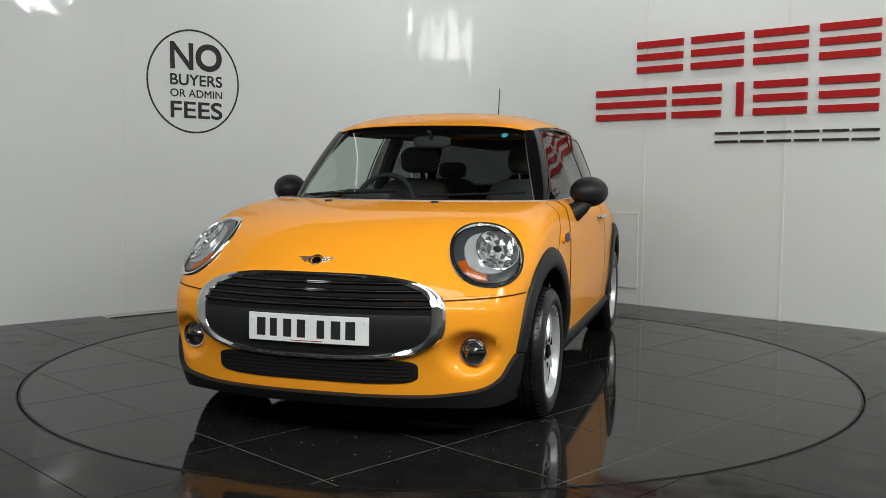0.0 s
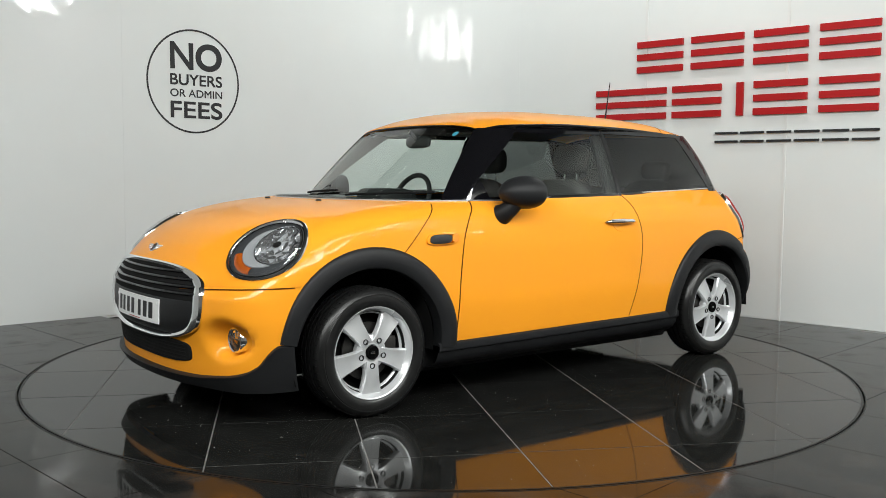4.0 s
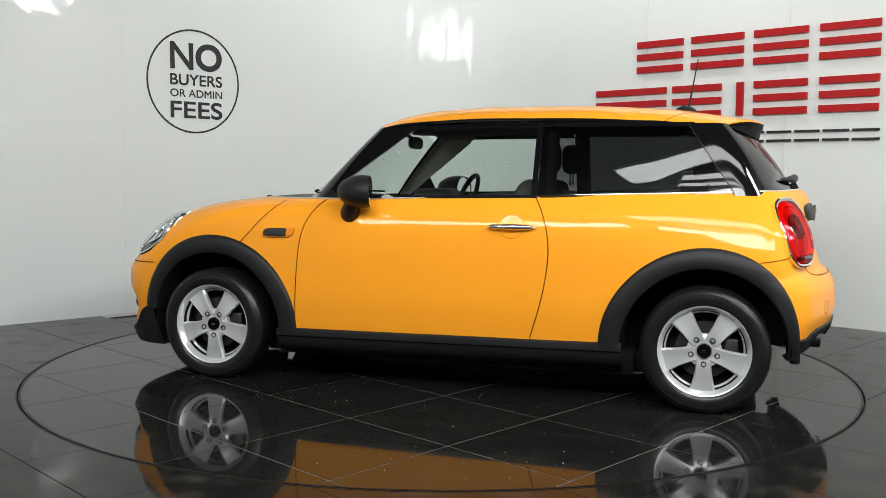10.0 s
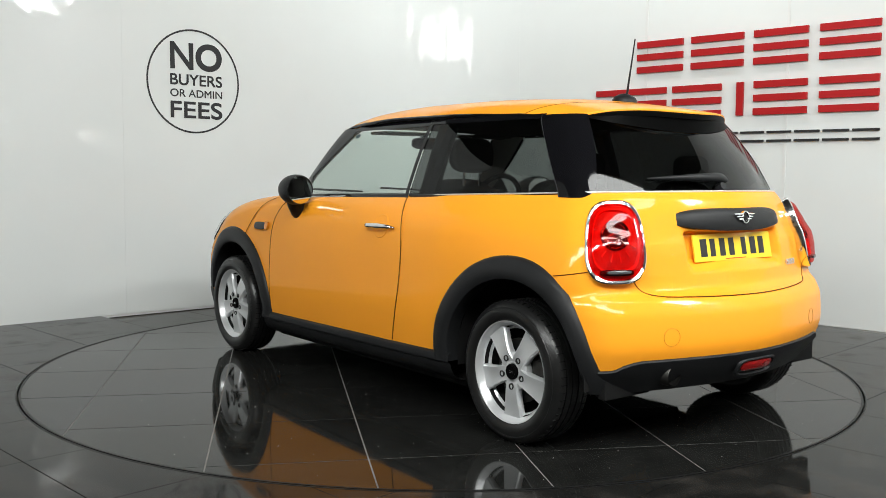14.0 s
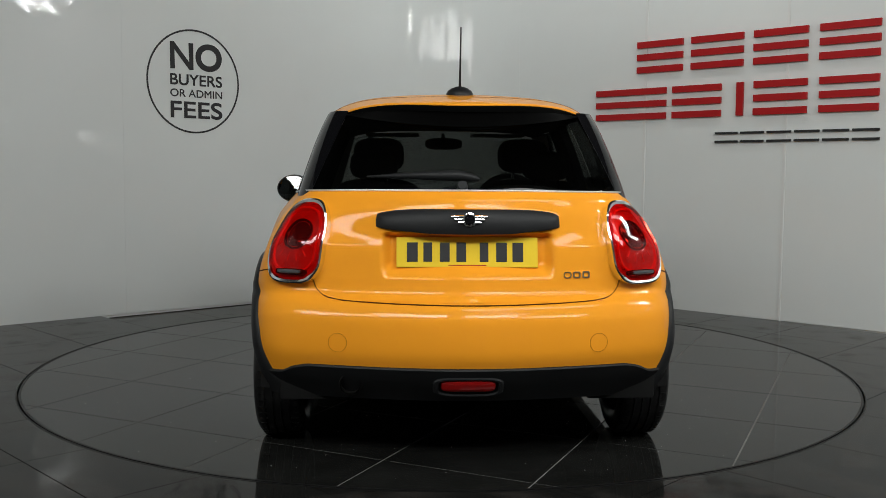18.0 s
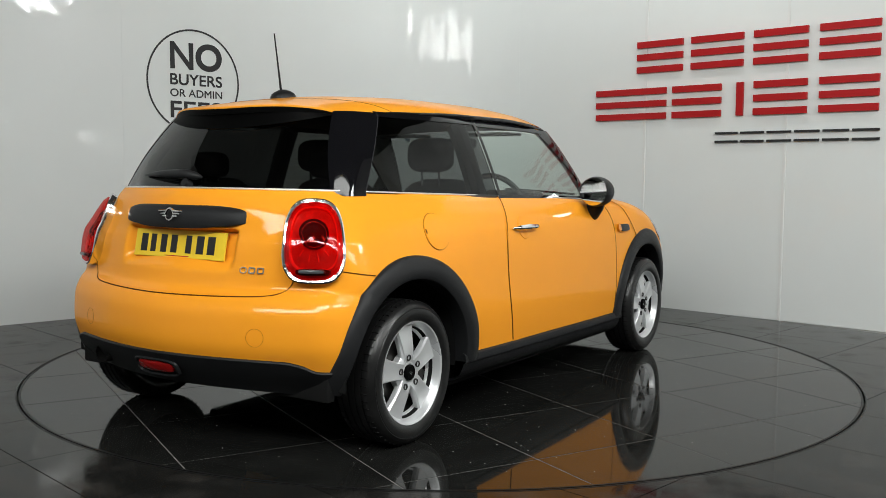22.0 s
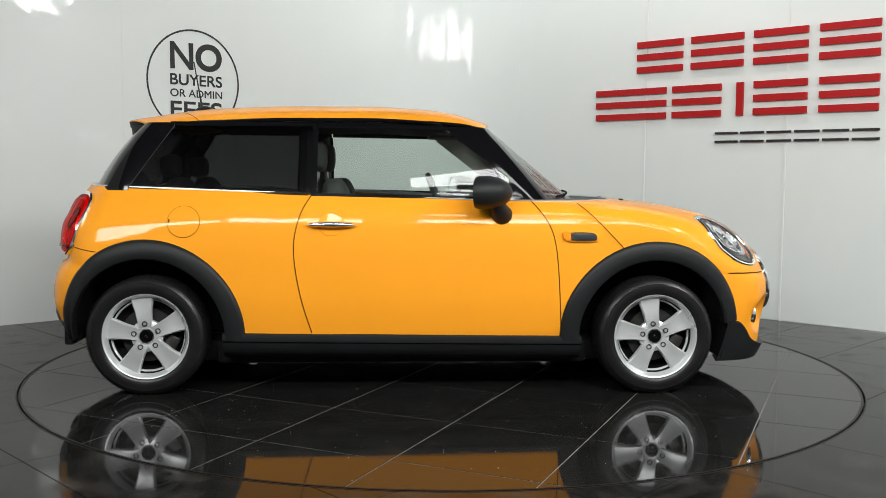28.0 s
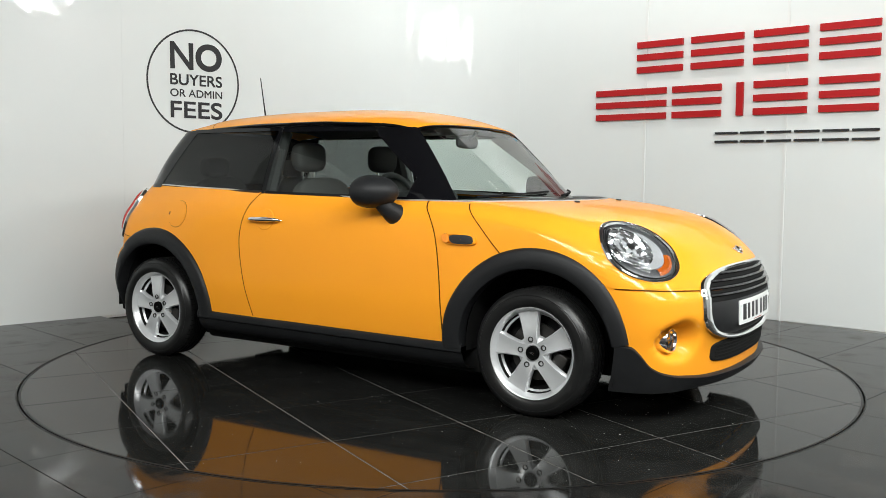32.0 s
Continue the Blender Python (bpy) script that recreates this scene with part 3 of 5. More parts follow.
# ================= the car =================
car = tagged(new("hatchback_car"), "orange three-door hatchback car with black roof pillars on the turntable", "car")
AXLE, HUB_Z, ARCH_Z, TRACK, REAR_TRACK = 1.2475, 0.291, 0.300, 0.764, 0.735
SIDES = {1: side(body_skin, 1), -1: side(body_skin, -1)}
PANES = {1: side(cabin_skin, 1), -1: side(cabin_skin, -1)}

U = np.concatenate([np.linspace(0, 0.4, 100)[:-1], np.linspace(0.4, 0.7, 64)[:-1], np.linspace(0.7, 1.0, 90)])
UU = np.concatenate([-U[:0:-1], U[:-1]])
zz = np.linspace(0.21, 0.969, 500)
arc = np.r_[0, np.cumsum(np.hypot(np.diff(zz), np.diff(nose(zz))))]
ROWS = np.interp(np.linspace(0, arc[-1], 110), arc, zz)


def u_at(x, zeta):
    """The place u along the flank at which the body reaches x."""
    us = np.linspace(0.02, 0.98, 400)
    return float(np.interp(-x, -contour(us, np.full_like(us, zeta))[:, 0], us))


def clear_of_wheels(c):
    if c.x < -1.5 and abs(c.y) < 0.47 and 0.66 < c.z < 0.96:
        return False
    return not any((c.x - sx * AXLE) ** 2 + (c.z - ARCH_Z) ** 2 < 0.404 ** 2 and abs(c.y) > 0.4 for sx in (1, -1))


hem = np.interp(np.abs(UU), [0.0, 0.26, 0.34, 0.70, 0.78, 1.0], [0.21, 0.21, 0.29, 0.29, 0.338, 0.345])
skin_rows = np.where(ROWS[:, None] < 0.42, 0.42 - (0.42 - ROWS[:, None]) * (0.42 - hem) / 0.21, ROWS[:, None])
P = contour(UU[None, :], skin_rows)
part("body", sheet(P, ring_v=True, keep=clear_of_wheels), PAINT, car, "glossy orange painted bodywork")

# underside, wheel housings, inner trim
under = box(-0.93, 0.93, -0.70, 0.70, 0.135, 0.25, 0.02)
box(-1.02, 1.02, -0.655, 0.655, 0.140, 0.245, 0.02, bm=under)
box(0.80, 1.70, -0.46, 0.46, 0.145, 0.24, 0.02, bm=under)
box(-1.30, -0.80, -0.46, 0.46, 0.16, 0.26, 0.02, bm=under)
part("underbody", under, DARK, car, "dark underside")
part("front_undertray", box(1.60, 1.88, -0.55, 0.55, 0.158, 0.20, 0.01), DARK, car, "flat dark tray under the front bumper")
part("silencer", lathe([(0.001, -0.36), (0.085, -0.36), (0.10, -0.34), (0.10, 0.26), (0.085, 0.28), (0.001, 0.28)], 28), STEEL, car, "dull steel exhaust silencer", loc=pose(-1.53, 0.0, 0.345))
part("rear_axle_beam", tube([(-AXLE, -0.66, 0.25), (-AXLE, -0.3, 0.23), (-AXLE, 0.3, 0.23), (-AXLE, 0.66, 0.25)], 0.04, 10), DARK, car, "dark rear axle beam")
for sx in (1, -1):
    for s in (1, -1):
        a = np.radians(np.linspace(-20, 187, 50) if sx > 0 else np.linspace(-7, 184, 50))
        ys = np.array([0.45, 0.46, 0.60, 0.775])
        rr = np.array([0.05, 0.375, 0.378, 0.378])
        H = np.stack([sx * AXLE + np.cos(a)[:, None] * rr, np.broadcast_to(ys * s, (len(a), 4)), ARCH_Z + np.sin(a)[:, None] * rr], -1)
        part("wheel_housing", sheet(H), DARK, car)
inner = contour(UU[None, :], np.linspace(0.70, 0.984, 9)[:, None])
part("inner_trim", sheet(on(body_skin, inner, -0.045), ring_v=True), TRIM, car, "dark plastic interior door trim")
part("cabin_floor", box(-1.55, 0.95, -0.72, 0.72, 0.66, 0.70), TRIM, car)

for s in (1, -1):
    part("rear_liner", box(-1.665, -1.620, 0.58 * s - 0.14, 0.58 * s + 0.12, 0.235, 0.42, 0.01), DARK, car, "black wheel arch liner")
    part("front_liner", box(1.640, 1.680, 0.55 * s - 0.12, 0.55 * s + 0.12, 0.165, 0.42, 0.01), DARK, car, "black wheel arch liner")

# black arch mouldings
for sx in (1, -1):
    for s in (1, -1):
        lo, hi = (8, 184) if sx > 0 else (-4, 186)
        a = np.radians(np.linspace(lo, hi, 72))
        prof = [(0.372, -0.06), (0.366, 0.000), (0.369, 0.012), (0.380, 0.020), (0.41, 0.022), (0.445, 0.018), (0.457, 0.012), (0.462, 0.004), (0.462, -0.01)]
        rows = []
        for r, h in prof:
            out = np.clip(np.cos(a) * sx, -1, 1)
            stretch = 1.0 + np.where(out < 0, 0.035 * np.abs(out) ** 3, -(0.10 if sx < 0 else 0.055) * np.abs(out) ** 1.5 * (r - 0.35) / 0.11)
            Q, N = SIDES[s](sx * AXLE + np.cos(a) * r * stretch, ARCH_Z + np.sin(a) * r)
            Q[:, 1] += s * h
            rows.append(Q)
        part("wheel_arch", sheet(np.stack(rows, 0)), CLAD, car, "matt black plastic wheel arch moulding")

# sills
for s in (1, -1):
    xs = np.linspace(-0.878, 0.878, 50)
    rows = []
    for z, h in ((0.302, -0.004), (0.300, 0.006), (0.294, 0.013), (0.272, 0.019), (0.262, 0.018), (0.256, 0.008), (0.235, 0.006), (0.205, -0.004), (0.178, -0.035), (0.165, -0.10)):
        Q, N = SIDES[s](xs, np.full_like(xs, z) - 0.010 * xs)
        Q[:, 1] += s * h
        rows.append(Q)
    part("sill", sheet(np.stack(rows, 0)), CLAD, car, "matt black plastic sill")


def skirt(u0, u1, top, low, lift, tilt, n=140, rows=10):
    """A band round an end of the car between the heights low(|y|) and top(|y|), proud by lift(|y|)."""
    u = np.linspace(u0, u1, n)
    u = np.where(u > 1, u - 2, u)
    yy = np.abs(contour(u, np.full_like(u, 0.3))[:, 1])
    t, b, h = top(yy), low(yy), lift(yy)
    out = [on(body_skin, contour(u, b + 0.012), -0.05)]
    for k in np.linspace(0, 1, rows):
        out.append(on(body_skin, contour(u, b + (t - b) * k), h * (1 - tilt * (1 - k))))
    out.append(on(body_skin, contour(u, t + 0.004), h * 0.6))
    out.append(on(body_skin, contour(u, t + 0.004), -0.004 + 0 * h))
    return sheet(np.stack(out, 0))


uf, ur = u_at(1.615, 0.3), u_at(-1.640, 0.3)
part("front_lip", skirt(-uf, uf, spline([(0, 0.205), (0.45, 0.208), (0.6, 0.220), (0.69, 0.238), (0.73, 0.268), (0.755, 0.325), (0.77, 0.355), (0.9, 0.357)]),
                        spline([(0, 0.160), (0.5, 0.160), (0.7, 0.152), (0.9, 0.150)]), spline([(0, 0.028), (0.5, 0.027), (0.66, 0.022), (0.75, 0.018), (0.9, 0.018)]), 0.8), CLAD, car, "black plastic chin spoiler")
part("rear_skirt", skirt(ur, 2 - ur, spline([(0, 0.388), (0.55, 0.385), (0.62, 0.372), (0.67, 0.352), (0.715, 0.350), (0.745, 0.375), (0.77, 0.415), (0.9, 0.425)]),
                         spline([(0, 0.250), (0.5, 0.246), (0.7, 0.240), (0.9, 0.238)]), spline([(0, 0.010), (0.7, 0.010), (0.77, 0.013), (0.9, 0.014)]), 2.6), CLAD, car, "black plastic rear skirt")
for s in (1, -1):
    part("air_deflector", box(1.612, 1.632, 0.67 * s - 0.025, 0.67 * s + 0.025, 0.142, 0.20, 0.005), DARK, car, "small black rubber air deflector")

# doors, bonnet, tailgate
DOOR_F = [(0.775, 0.302), (0.768, 0.45), (0.758, 0.62), (0.74, 0.77), (0.705, 0.86), (0.63, 0.955)]
DOOR_R = [(-0.447, 0.312), (-0.50, 0.48), (-0.532, 0.66), (-0.532, 0.78), (-0.50, 0.90), (-0.452, 0.978)]
for s in (1, -1):
    zr = np.linspace(0.305, 0.955, 26)
    f = (zr - zr[0]) / (zr[-1] - zr[0])
    cols = np.linspace(0, 1, 60)
    xf, xr = spline([(q[1], q[0]) for q in DOOR_F])(zr), spline([(q[1], q[0]) for q in DOOR_R])(zr)
    X = xr[:, None] * (1 - cols) + xf[:, None] * cols
    Z = np.broadcast_to(zr[:, None], X.shape) + f[:, None] * (belt(X) - 0.969 + 0.012)
    Q, N = SIDES[s](X, Z)
    door = part("door", sheet(Q + N * 0.0022), PAINT, car, "orange side door")
    part("shut_line", ribbon(SIDES[s], DOOR_F, 0.0045, 0.0030), GAP, door)
    part("shut_line", ribbon(SIDES[s], DOOR_R, 0.0045, 0.0030), GAP, door)
    # handle
    at = SIDES[s]
    hx = np.linspace(-0.470, -0.236, 18)
    Q, N = at(hx, np.full_like(hx, 0.834))
    grow = np.interp(hx, [-0.470, -0.44, -0.353, -0.26, -0.236], [0.003, 0.011, 0.014, 0.011, 0.003])
    lift = np.interp(hx, [-0.470, -0.45, -0.353, -0.256, -0.236], [0.006, 0.024, 0.030, 0.024, 0.006])
    part("door_handle", tube(Q + N * lift[:, None], grow, 10), CHROME, door, "chrome bar door handle")
    part("handle_recess", blob(at, -0.353, 0.838, oval(0.062, 0.056, 2.0), [(1.0, 0.0023), (0.94, 0.0050), (0.80, 0.0040), (0.5, 0.0028), (0.01, 0.0026)], 40), PAINT, door)
    # side vent with repeater lamp
    vent = part("side_vent", blob(at, 0.868, 0.783, oval(0.088, 0.026, 3.5, -0.25), [(1.0, -0.002), (0.98, 0.010), (0.85, 0.012)], 40), PAINT, car, "orange surround of the wing vent")
    part("vent_insert", blob(at, 0.880, 0.783, oval(0.066, 0.021, 3.5, -0.25), [(1.0, 0.006), (0.95, 0.014), (0.4, 0.016), (0.01, 0.016)], 36), VENT, vent, "dark grey insert")
    part("side_repeater", blob(at, 0.795, 0.787, oval(0.021, 0.021, 3.0, -0.25), [(1.0, 0.006), (0.9, 0.015), (0.01, 0.016)], 24), AMBER, vent, "amber repeater lamp")

HOOD_LINE = spline([(0.585, 1.62), (0.66, 1.50), (0.735, 1.08), (0.86, 0.955), (0.945, 0.86), (0.98, 0.84)])
zeta = ROWS[(ROWS > 0.592)]
rows = []
for z in zeta:
    um = u_at(float(HOOD_LINE(z)), z)
    rows.append(on(body_skin, contour(np.linspace(-um, um, 150), np.full(150, z)), 0.0022))
hood = part("bonnet", sheet(np.stack(rows, 0)), PAINT, car, "orange clamshell bonnet")
for s in (1, -1):
    part("shut_line", ribbon(SIDES[s], [(0.862, 0.943), (0.955, 0.86), (1.03, 0.78), (1.085, 0.725)], 0.0042, 0.0032), GAP, hood)
    ue0, ue1 = u_at(1.62, 0.585), u_at(1.90, 0.585)
    us = np.linspace(ue0, ue1 * 0.7, 50) * s
    zl = np.linspace(0.600, 0.580, 50)
    A = on(body_skin, contour(us, zl), 0.0032)
    B = on(body_skin, contour(us, zl + 0.0045), 0.0036)
    part("shut_line", sheet(np.stack([A, B], 0)), GAP, hood)
    part("washer_jet", blob(TOP, 1.20, 0.27 * s, oval(0.014, 0.02), [(1, 0.0), (0.8, 0.010), (0.01, 0.011)], 16), CLAD, hood)

gate_at = lambda y, z: REAR(-np.asarray(y), z)
part("tailgate", coons(gate_at, [(-0.50, 0.622), (0.50, 0.622)], [(-0.53, 0.995), (0.53, 0.995)], 130, 64, 0.0012), PAINT, car, "orange tailgate")
gate_line = [(0.572, 0.700), (0.565, 0.665), (0.53, 0.630), (0.42, 0.619), (0.0, 0.613), (-0.42, 0.619), (-0.53, 0.630), (-0.565, 0.665), (-0.572, 0.700)]
part("tailgate_line", ribbon(gate_at, gate_line, 0.0026, 0.0022, 200), GAP, car)
for s in (1, -1):
    part("shut_line", ribbon(SIDES[s], [(-1.478, 0.700), (-1.54, 0.709), (-1.605, 0.722)], 0.003, 0.0025, 20), GAP, car)
    part("towing_cover", blob(gate_at, 0.475 * s, 0.475, oval(0.034, 0.034), [(1.012, 0.0005), (1.0, 0.002), (0.98, 0.001)], 32), COVER_LINE, car)
part("fuel_flap", blob(SIDES[-1], -1.062, 0.847, oval(0.078, 0.074), [(1.0, 0.0), (0.99, 0.004), (0.5, 0.0045), (0.01, 0.0045)], 48), PAINT, car, "round orange fuel flap")
part("fuel_flap_line", blob(SIDES[-1], -1.062, 0.847, oval(0.0795, 0.0755), [(1.012, 0.001), (1.0, 0.0016), (0.985, 0.001)], 48), FLAP_LINE, car)
part("fuel_flap_hinge", blob(SIDES[-1], -1.132, 0.850, oval(0.0045, 0.011), [(1.0, 0.003), (0.8, 0.0058), (0.01, 0.006)], 14), GAP, car)

# chrome belt line and cowl
ringu = np.concatenate([np.linspace(-1, 1, 400)[:-1]])
B = on(body_skin, contour(ringu, np.full_like(ringu, 0.969)), 0.001)
B2 = np.stack([B + [0, 0, -0.004], B + normal(body_skin, B) * 0.004 + [0, 0, -0.002], B + normal(body_skin, B) * 0.003 + [0, 0, 0.003], B - normal(body_skin, B) * 0.02 + [0, 0, 0.004]], 1)
part("belt_trim", sheet(B2, ring_u=True), BELT, car, "thin chrome belt line")
uc = np.linspace(-0.37, 0.37, 80)
E0 = contour(uc, np.full_like(uc, 0.969))
k = np.linspace(0, 1, 6)[:, None, None]
E1 = E0 * np.array([0.70, 0.93, 1.0]) + np.array([0.0, 0, 0.0])
part("cowl", sheet(E0[None] * (1 - k) + E1[None] * k + np.array([0, 0, 0.003])), CLAD, car, "black plastic scuttle panel")

# ---------------- glasshouse ----------------
Z0, Z1 = 0.958, 1.335
part("windscreen", coons(SCREEN, [(-0.65, Z0), (0.65, Z0)], [(-0.535, 1.294), (-0.40, 1.322), (-0.2, 1.338), (0.0, 1.345), (0.2, 1.338), (0.40, 1.322), (0.535, 1.294)], 50, 22), GLASS, car, "clear raked windscreen")


def web(e0, e1, n=8, lift=0.0):
    """A sheet between two lines of places on the cabin, kept on its skin."""
    k = np.linspace(0, 1, n)[:, None, None]
    Q = e0[None] * (1 - k) + e1[None] * k
    o = np.stack([np.full(Q.shape[:2], -0.2), np.zeros(Q.shape[:2]), Q[..., 2]], -1)
    d = Q - o
    d /= np.linalg.norm(d, axis=-1)[..., None]
    Q = cast(cabin_skin, o, d)
    return sheet(Q + normal(cabin_skin, Q) * lift)


zs = np.linspace(Z0 - 0.01, 1.324, 26)
fz = (zs - Z0) / (Z1 - Z0)
for s in (1, -1):
    at = PANES[s]
    door_front = at(np.interp(zs, [Z0, 1.302, Z1], [0.672, 0.230, 0.168]), zs)[0]
    scr = SCREEN(s * (0.65 - 0.13 * fz), zs)[0]
    part("a_pillar", web(scr, door_front, 10, 0.002), GLOSS_BLACK, car, "gloss black windscreen pillar")
    part("pillar_trim", web(scr, door_front, 10, -0.016), PILLAR, car, "pale grey inner pillar trim")
    part("door_glass", coons(at, [(-0.425, 0.975), (0.690, 0.950)], [(-0.425, 1.330), (0.225, 1.324)], 40, 16), GLASS, car, "clear door window")
    part("b_pillar", coons(at, [(-0.456, 0.972), (-0.436, 0.97)], [(-0.456, 1.335), (-0.436, 1.335)], 5, 14, 0.004), GLOSS_BLACK, car)
    part("window_seal", coons(at, [(-0.43, 1.312), (0.215, 1.306)], [(-0.43, 1.340), (0.19, 1.340)], 30, 5, 0.003), GLOSS_BLACK, car)
    part("window_frame", coons(at, [(-0.43, 0.968), (0.690, 0.946)], [(-0.43, 0.988), (0.668, 0.968)], 30, 3, 0.003), GLOSS_BLACK, car, "black window frame")
    part("window_frame", coons(at, [(0.662, 0.966), (0.697, 0.948)], [(0.226, 1.292), (0.254, 1.306)], 5, 20, 0.003), GLOSS_BLACK, car, "black window frame")
    part("window_frame", coons(at, [(-0.436, 0.97), (-0.428, 0.97)], [(-0.436, 1.31), (-0.428, 1.31)], 4, 12, 0.003), GLOSS_BLACK, car, "black window frame")
    part("mirror_sail", coons(at, [(0.485, 0.956), (0.692, 0.948)], [(0.530, 1.072), (0.552, 1.070)], 12, 10, 0.0045), GLOSS_BLACK, car, "black triangle beside the door mirror")
    part("quarter_glass", coons(at, [(-1.36, 1.006), (-0.456, 0.975)], [(-1.142, 1.330), (-0.456, 1.330)], 40, 16), TINT, car, "dark tinted rear side window")
    part("window_seal", coons(at, [(-1.17, 1.318), (-0.456, 1.318)], [(-1.17, 1.340), (-0.456, 1.340)], 30, 4, 0.003), GLOSS_BLACK, car)
    zr = np.linspace(0.995, 1.335, 20)
    quarter_rear = at(np.interp(zr, [1.006, 1.318], [-1.36, -1.15]), zr)[0]
    back = BACKLIGHT(-s * np.interp(zr, [1.0, 1.335], [0.60, 0.46]), zr)[0]
    part("c_pillar_seam", tube(on(cabin_skin, quarter_rear, 0.002), 0.0016, 6), VENT, car)
    part("c_pillar", web(quarter_rear, back, 12, 0.002), GLOSS_BLACK, car, "gloss black rear pillar")
part("rear_window", coons(BACKLIGHT, [(-0.60, 1.0), (0.60, 1.0)], [(-0.46, 1.335), (0.46, 1.335)], 50, 24), TINT_DARK, car, "dark tinted rear window")

roof_z = spline([(-1.56, 1.362), (-1.46, 1.378), (-1.30, 1.397), (-0.99, 1.434), (-0.52, 1.454), (-0.2, 1.455), (0.12, 1.441), (0.28, 1.417), (0.40, 1.381), (0.52, 1.336)])


def roof(x, y, ye):
    q = np.clip(np.abs(y) / ye, 0, 1)
    return roof_z(x) - np.interp(x, [-1.56, -1.2, -0.6, 0.1, 0.4], [0.075, 0.115, 0.13, 0.13, 0.10]) * y * y - np.interp(x, [-1.56, -1.2, -0.6, 0.15, 0.45], [0.034, 0.034, 0.027, 0.024, 0.018]) * q ** 5 - np.interp(x, [-1.5, -1.25, -0.9, 0.2, 0.45], [0.002, 0.010, 0.019, 0.018, 0.006]) * q ** 9 - 0.010 * np.clip((-1.43 - x) / 0.11, 0, 1) ** 2


v, sgrid = np.linspace(0, 1, 70)[:, None], np.sin(np.linspace(-1, 1, 71) * np.pi / 2)[None, :]
mid_x = 0.455 + (-1.545 - 0.455) * v
ye = glass_plan(mid_x) * 0.600 - 0.03 * np.clip((mid_x - 0.1) / 0.4, 0, 1)
Yr = sgrid * ye
Xr = (0.464 - 0.17 * Yr ** 2) * (1 - v) + (-1.502 + 0.85 * Yr ** 2) * v
Zr = roof(Xr, Yr, ye) - 0.012 * np.clip((v - 0.84) / 0.16, 0, 1) ** 1.5
RP = np.stack([Xr, Yr, Zr], -1)
tip = [RP[-1:] + np.array([dx, 0, dz]) for dx, dz in ((-0.002, -0.004), (-0.001, -0.008))]
front_tip = [RP[:1] + np.array([dx, 0, dz]) for dx, dz in ((-0.008, -0.014), (0.003, -0.010), (0.005, -0.005))]
part("roof", sheet(np.concatenate(front_tip + [RP] + tip, 0)), PAINT, car, "orange roof panel")
part("headliner", sheet(np.stack([Xr * 0.985 - 0.01, Yr * 0.96, Zr - 0.028], -1)[1:-8]), LINER, car, "grey cloth headlining")
for c in (0, -1):
    part("roof_trim", tube(RP[:, c] + np.array([0, 0, -0.009]), 0.008, 8), GLOSS_BLACK, car, "black roof gutter trim")
part("screen_seal", tube(RP[0] + np.array([0.003, 0, -0.011]), 0.005, 8), GLOSS_BLACK, car, "thin black windscreen seal")
lip = RP[-1] + np.array([-0.001, 0, -0.007])
mid = RP[-1] + np.array([0.003, 0, -0.030])
foot = on(cabin_skin, BACKLIGHT(-Yr[-1] * 0.90, 1.266 + 0.048 * sgrid[0] ** 2)[0], 0.003)
k = np.linspace(0, 1, 10)[1:, None, None]
sag = np.array([0, 0, 1.0]) * (0.018 * np.sin(np.pi * k))
part("spoiler_underside", sheet(np.concatenate([lip[None], mid[None], mid[None] * (1 - k) + foot[None] * k + sag], 0)), SPOILER, car, "black underside of the roof spoiler")
k = int(np.argmin(np.abs(v[:, 0] - 0.875)))
part("roof_seam", tube(RP[k] + np.array([0, 0, -0.0005]), 0.0018, 6), GAP, car)

# aerial
part("aerial_base", lathe([(0.058, -0.012), (0.057, 0.008), (0.050, 0.020), (0.034, 0.030), (0.016, 0.037), (0.001, 0.039)], 28, "z"), CLAD, car, loc=pose(-1.11, 0, 1.420, 0, -6, 0))
part("aerial", tube([(-1.12, 0, 1.43), (-1.14, 0, 1.55), (-1.165, 0, 1.70)], [0.006, 0.004, 0.003], 8), CLAD, car, "thin black roof aerial")

# ---------------- front ----------------
grille_rim = oval(0.545, 0.168, 3.0)
GZ = 0.518
part("grille_surround", blob(FRONT, 0, GZ, grille_rim, [(1.006, -0.004), (1.003, 0.008), (0.985, 0.017), (0.950, 0.018), (0.910, 0.010), (0.900, -0.002)], 120), CHROME, car, "chrome grille surround")
grille = part("grille", blob(FRONT, 0, GZ, grille_rim, [(0.95, 0.002), (0.9, 0.003), (0.35, 0.003), (0.01, 0.003)], 120), DARK, car, "black radiator grille")
yb = np.linspace(-0.515, 0.515, 80)
for k, z in enumerate((0.648, 0.618, 0.588, 0.560)):
    w = 0.93 * 0.545 * (1 - (abs(z - GZ) / 0.168) ** 3.0) ** (1 / 3.0)
    yb = np.linspace(-w, w, 80)
    Q, N = FRONT(yb, np.full_like(yb, z))
    Q = Q + N * 0.006
    part("slat", sheet(np.stack([Q + [-0.02, 0, 0.011], Q + [0.003, 0, 0.009], Q + [0.006, 0, 0.0], Q + [0.0, 0, -0.006], Q + [-0.03, 0, -0.010]], 0)), GLOSS_BLACK, grille, "gloss black grille slat")
    part("slat_edge", tube(Q + np.array([0.005, 0, 0.004]), 0.0014, 6), SLAT_EDGE, grille, "thin dark satin slat edge")
zl = np.linspace(0, 1, 10)
rows = []
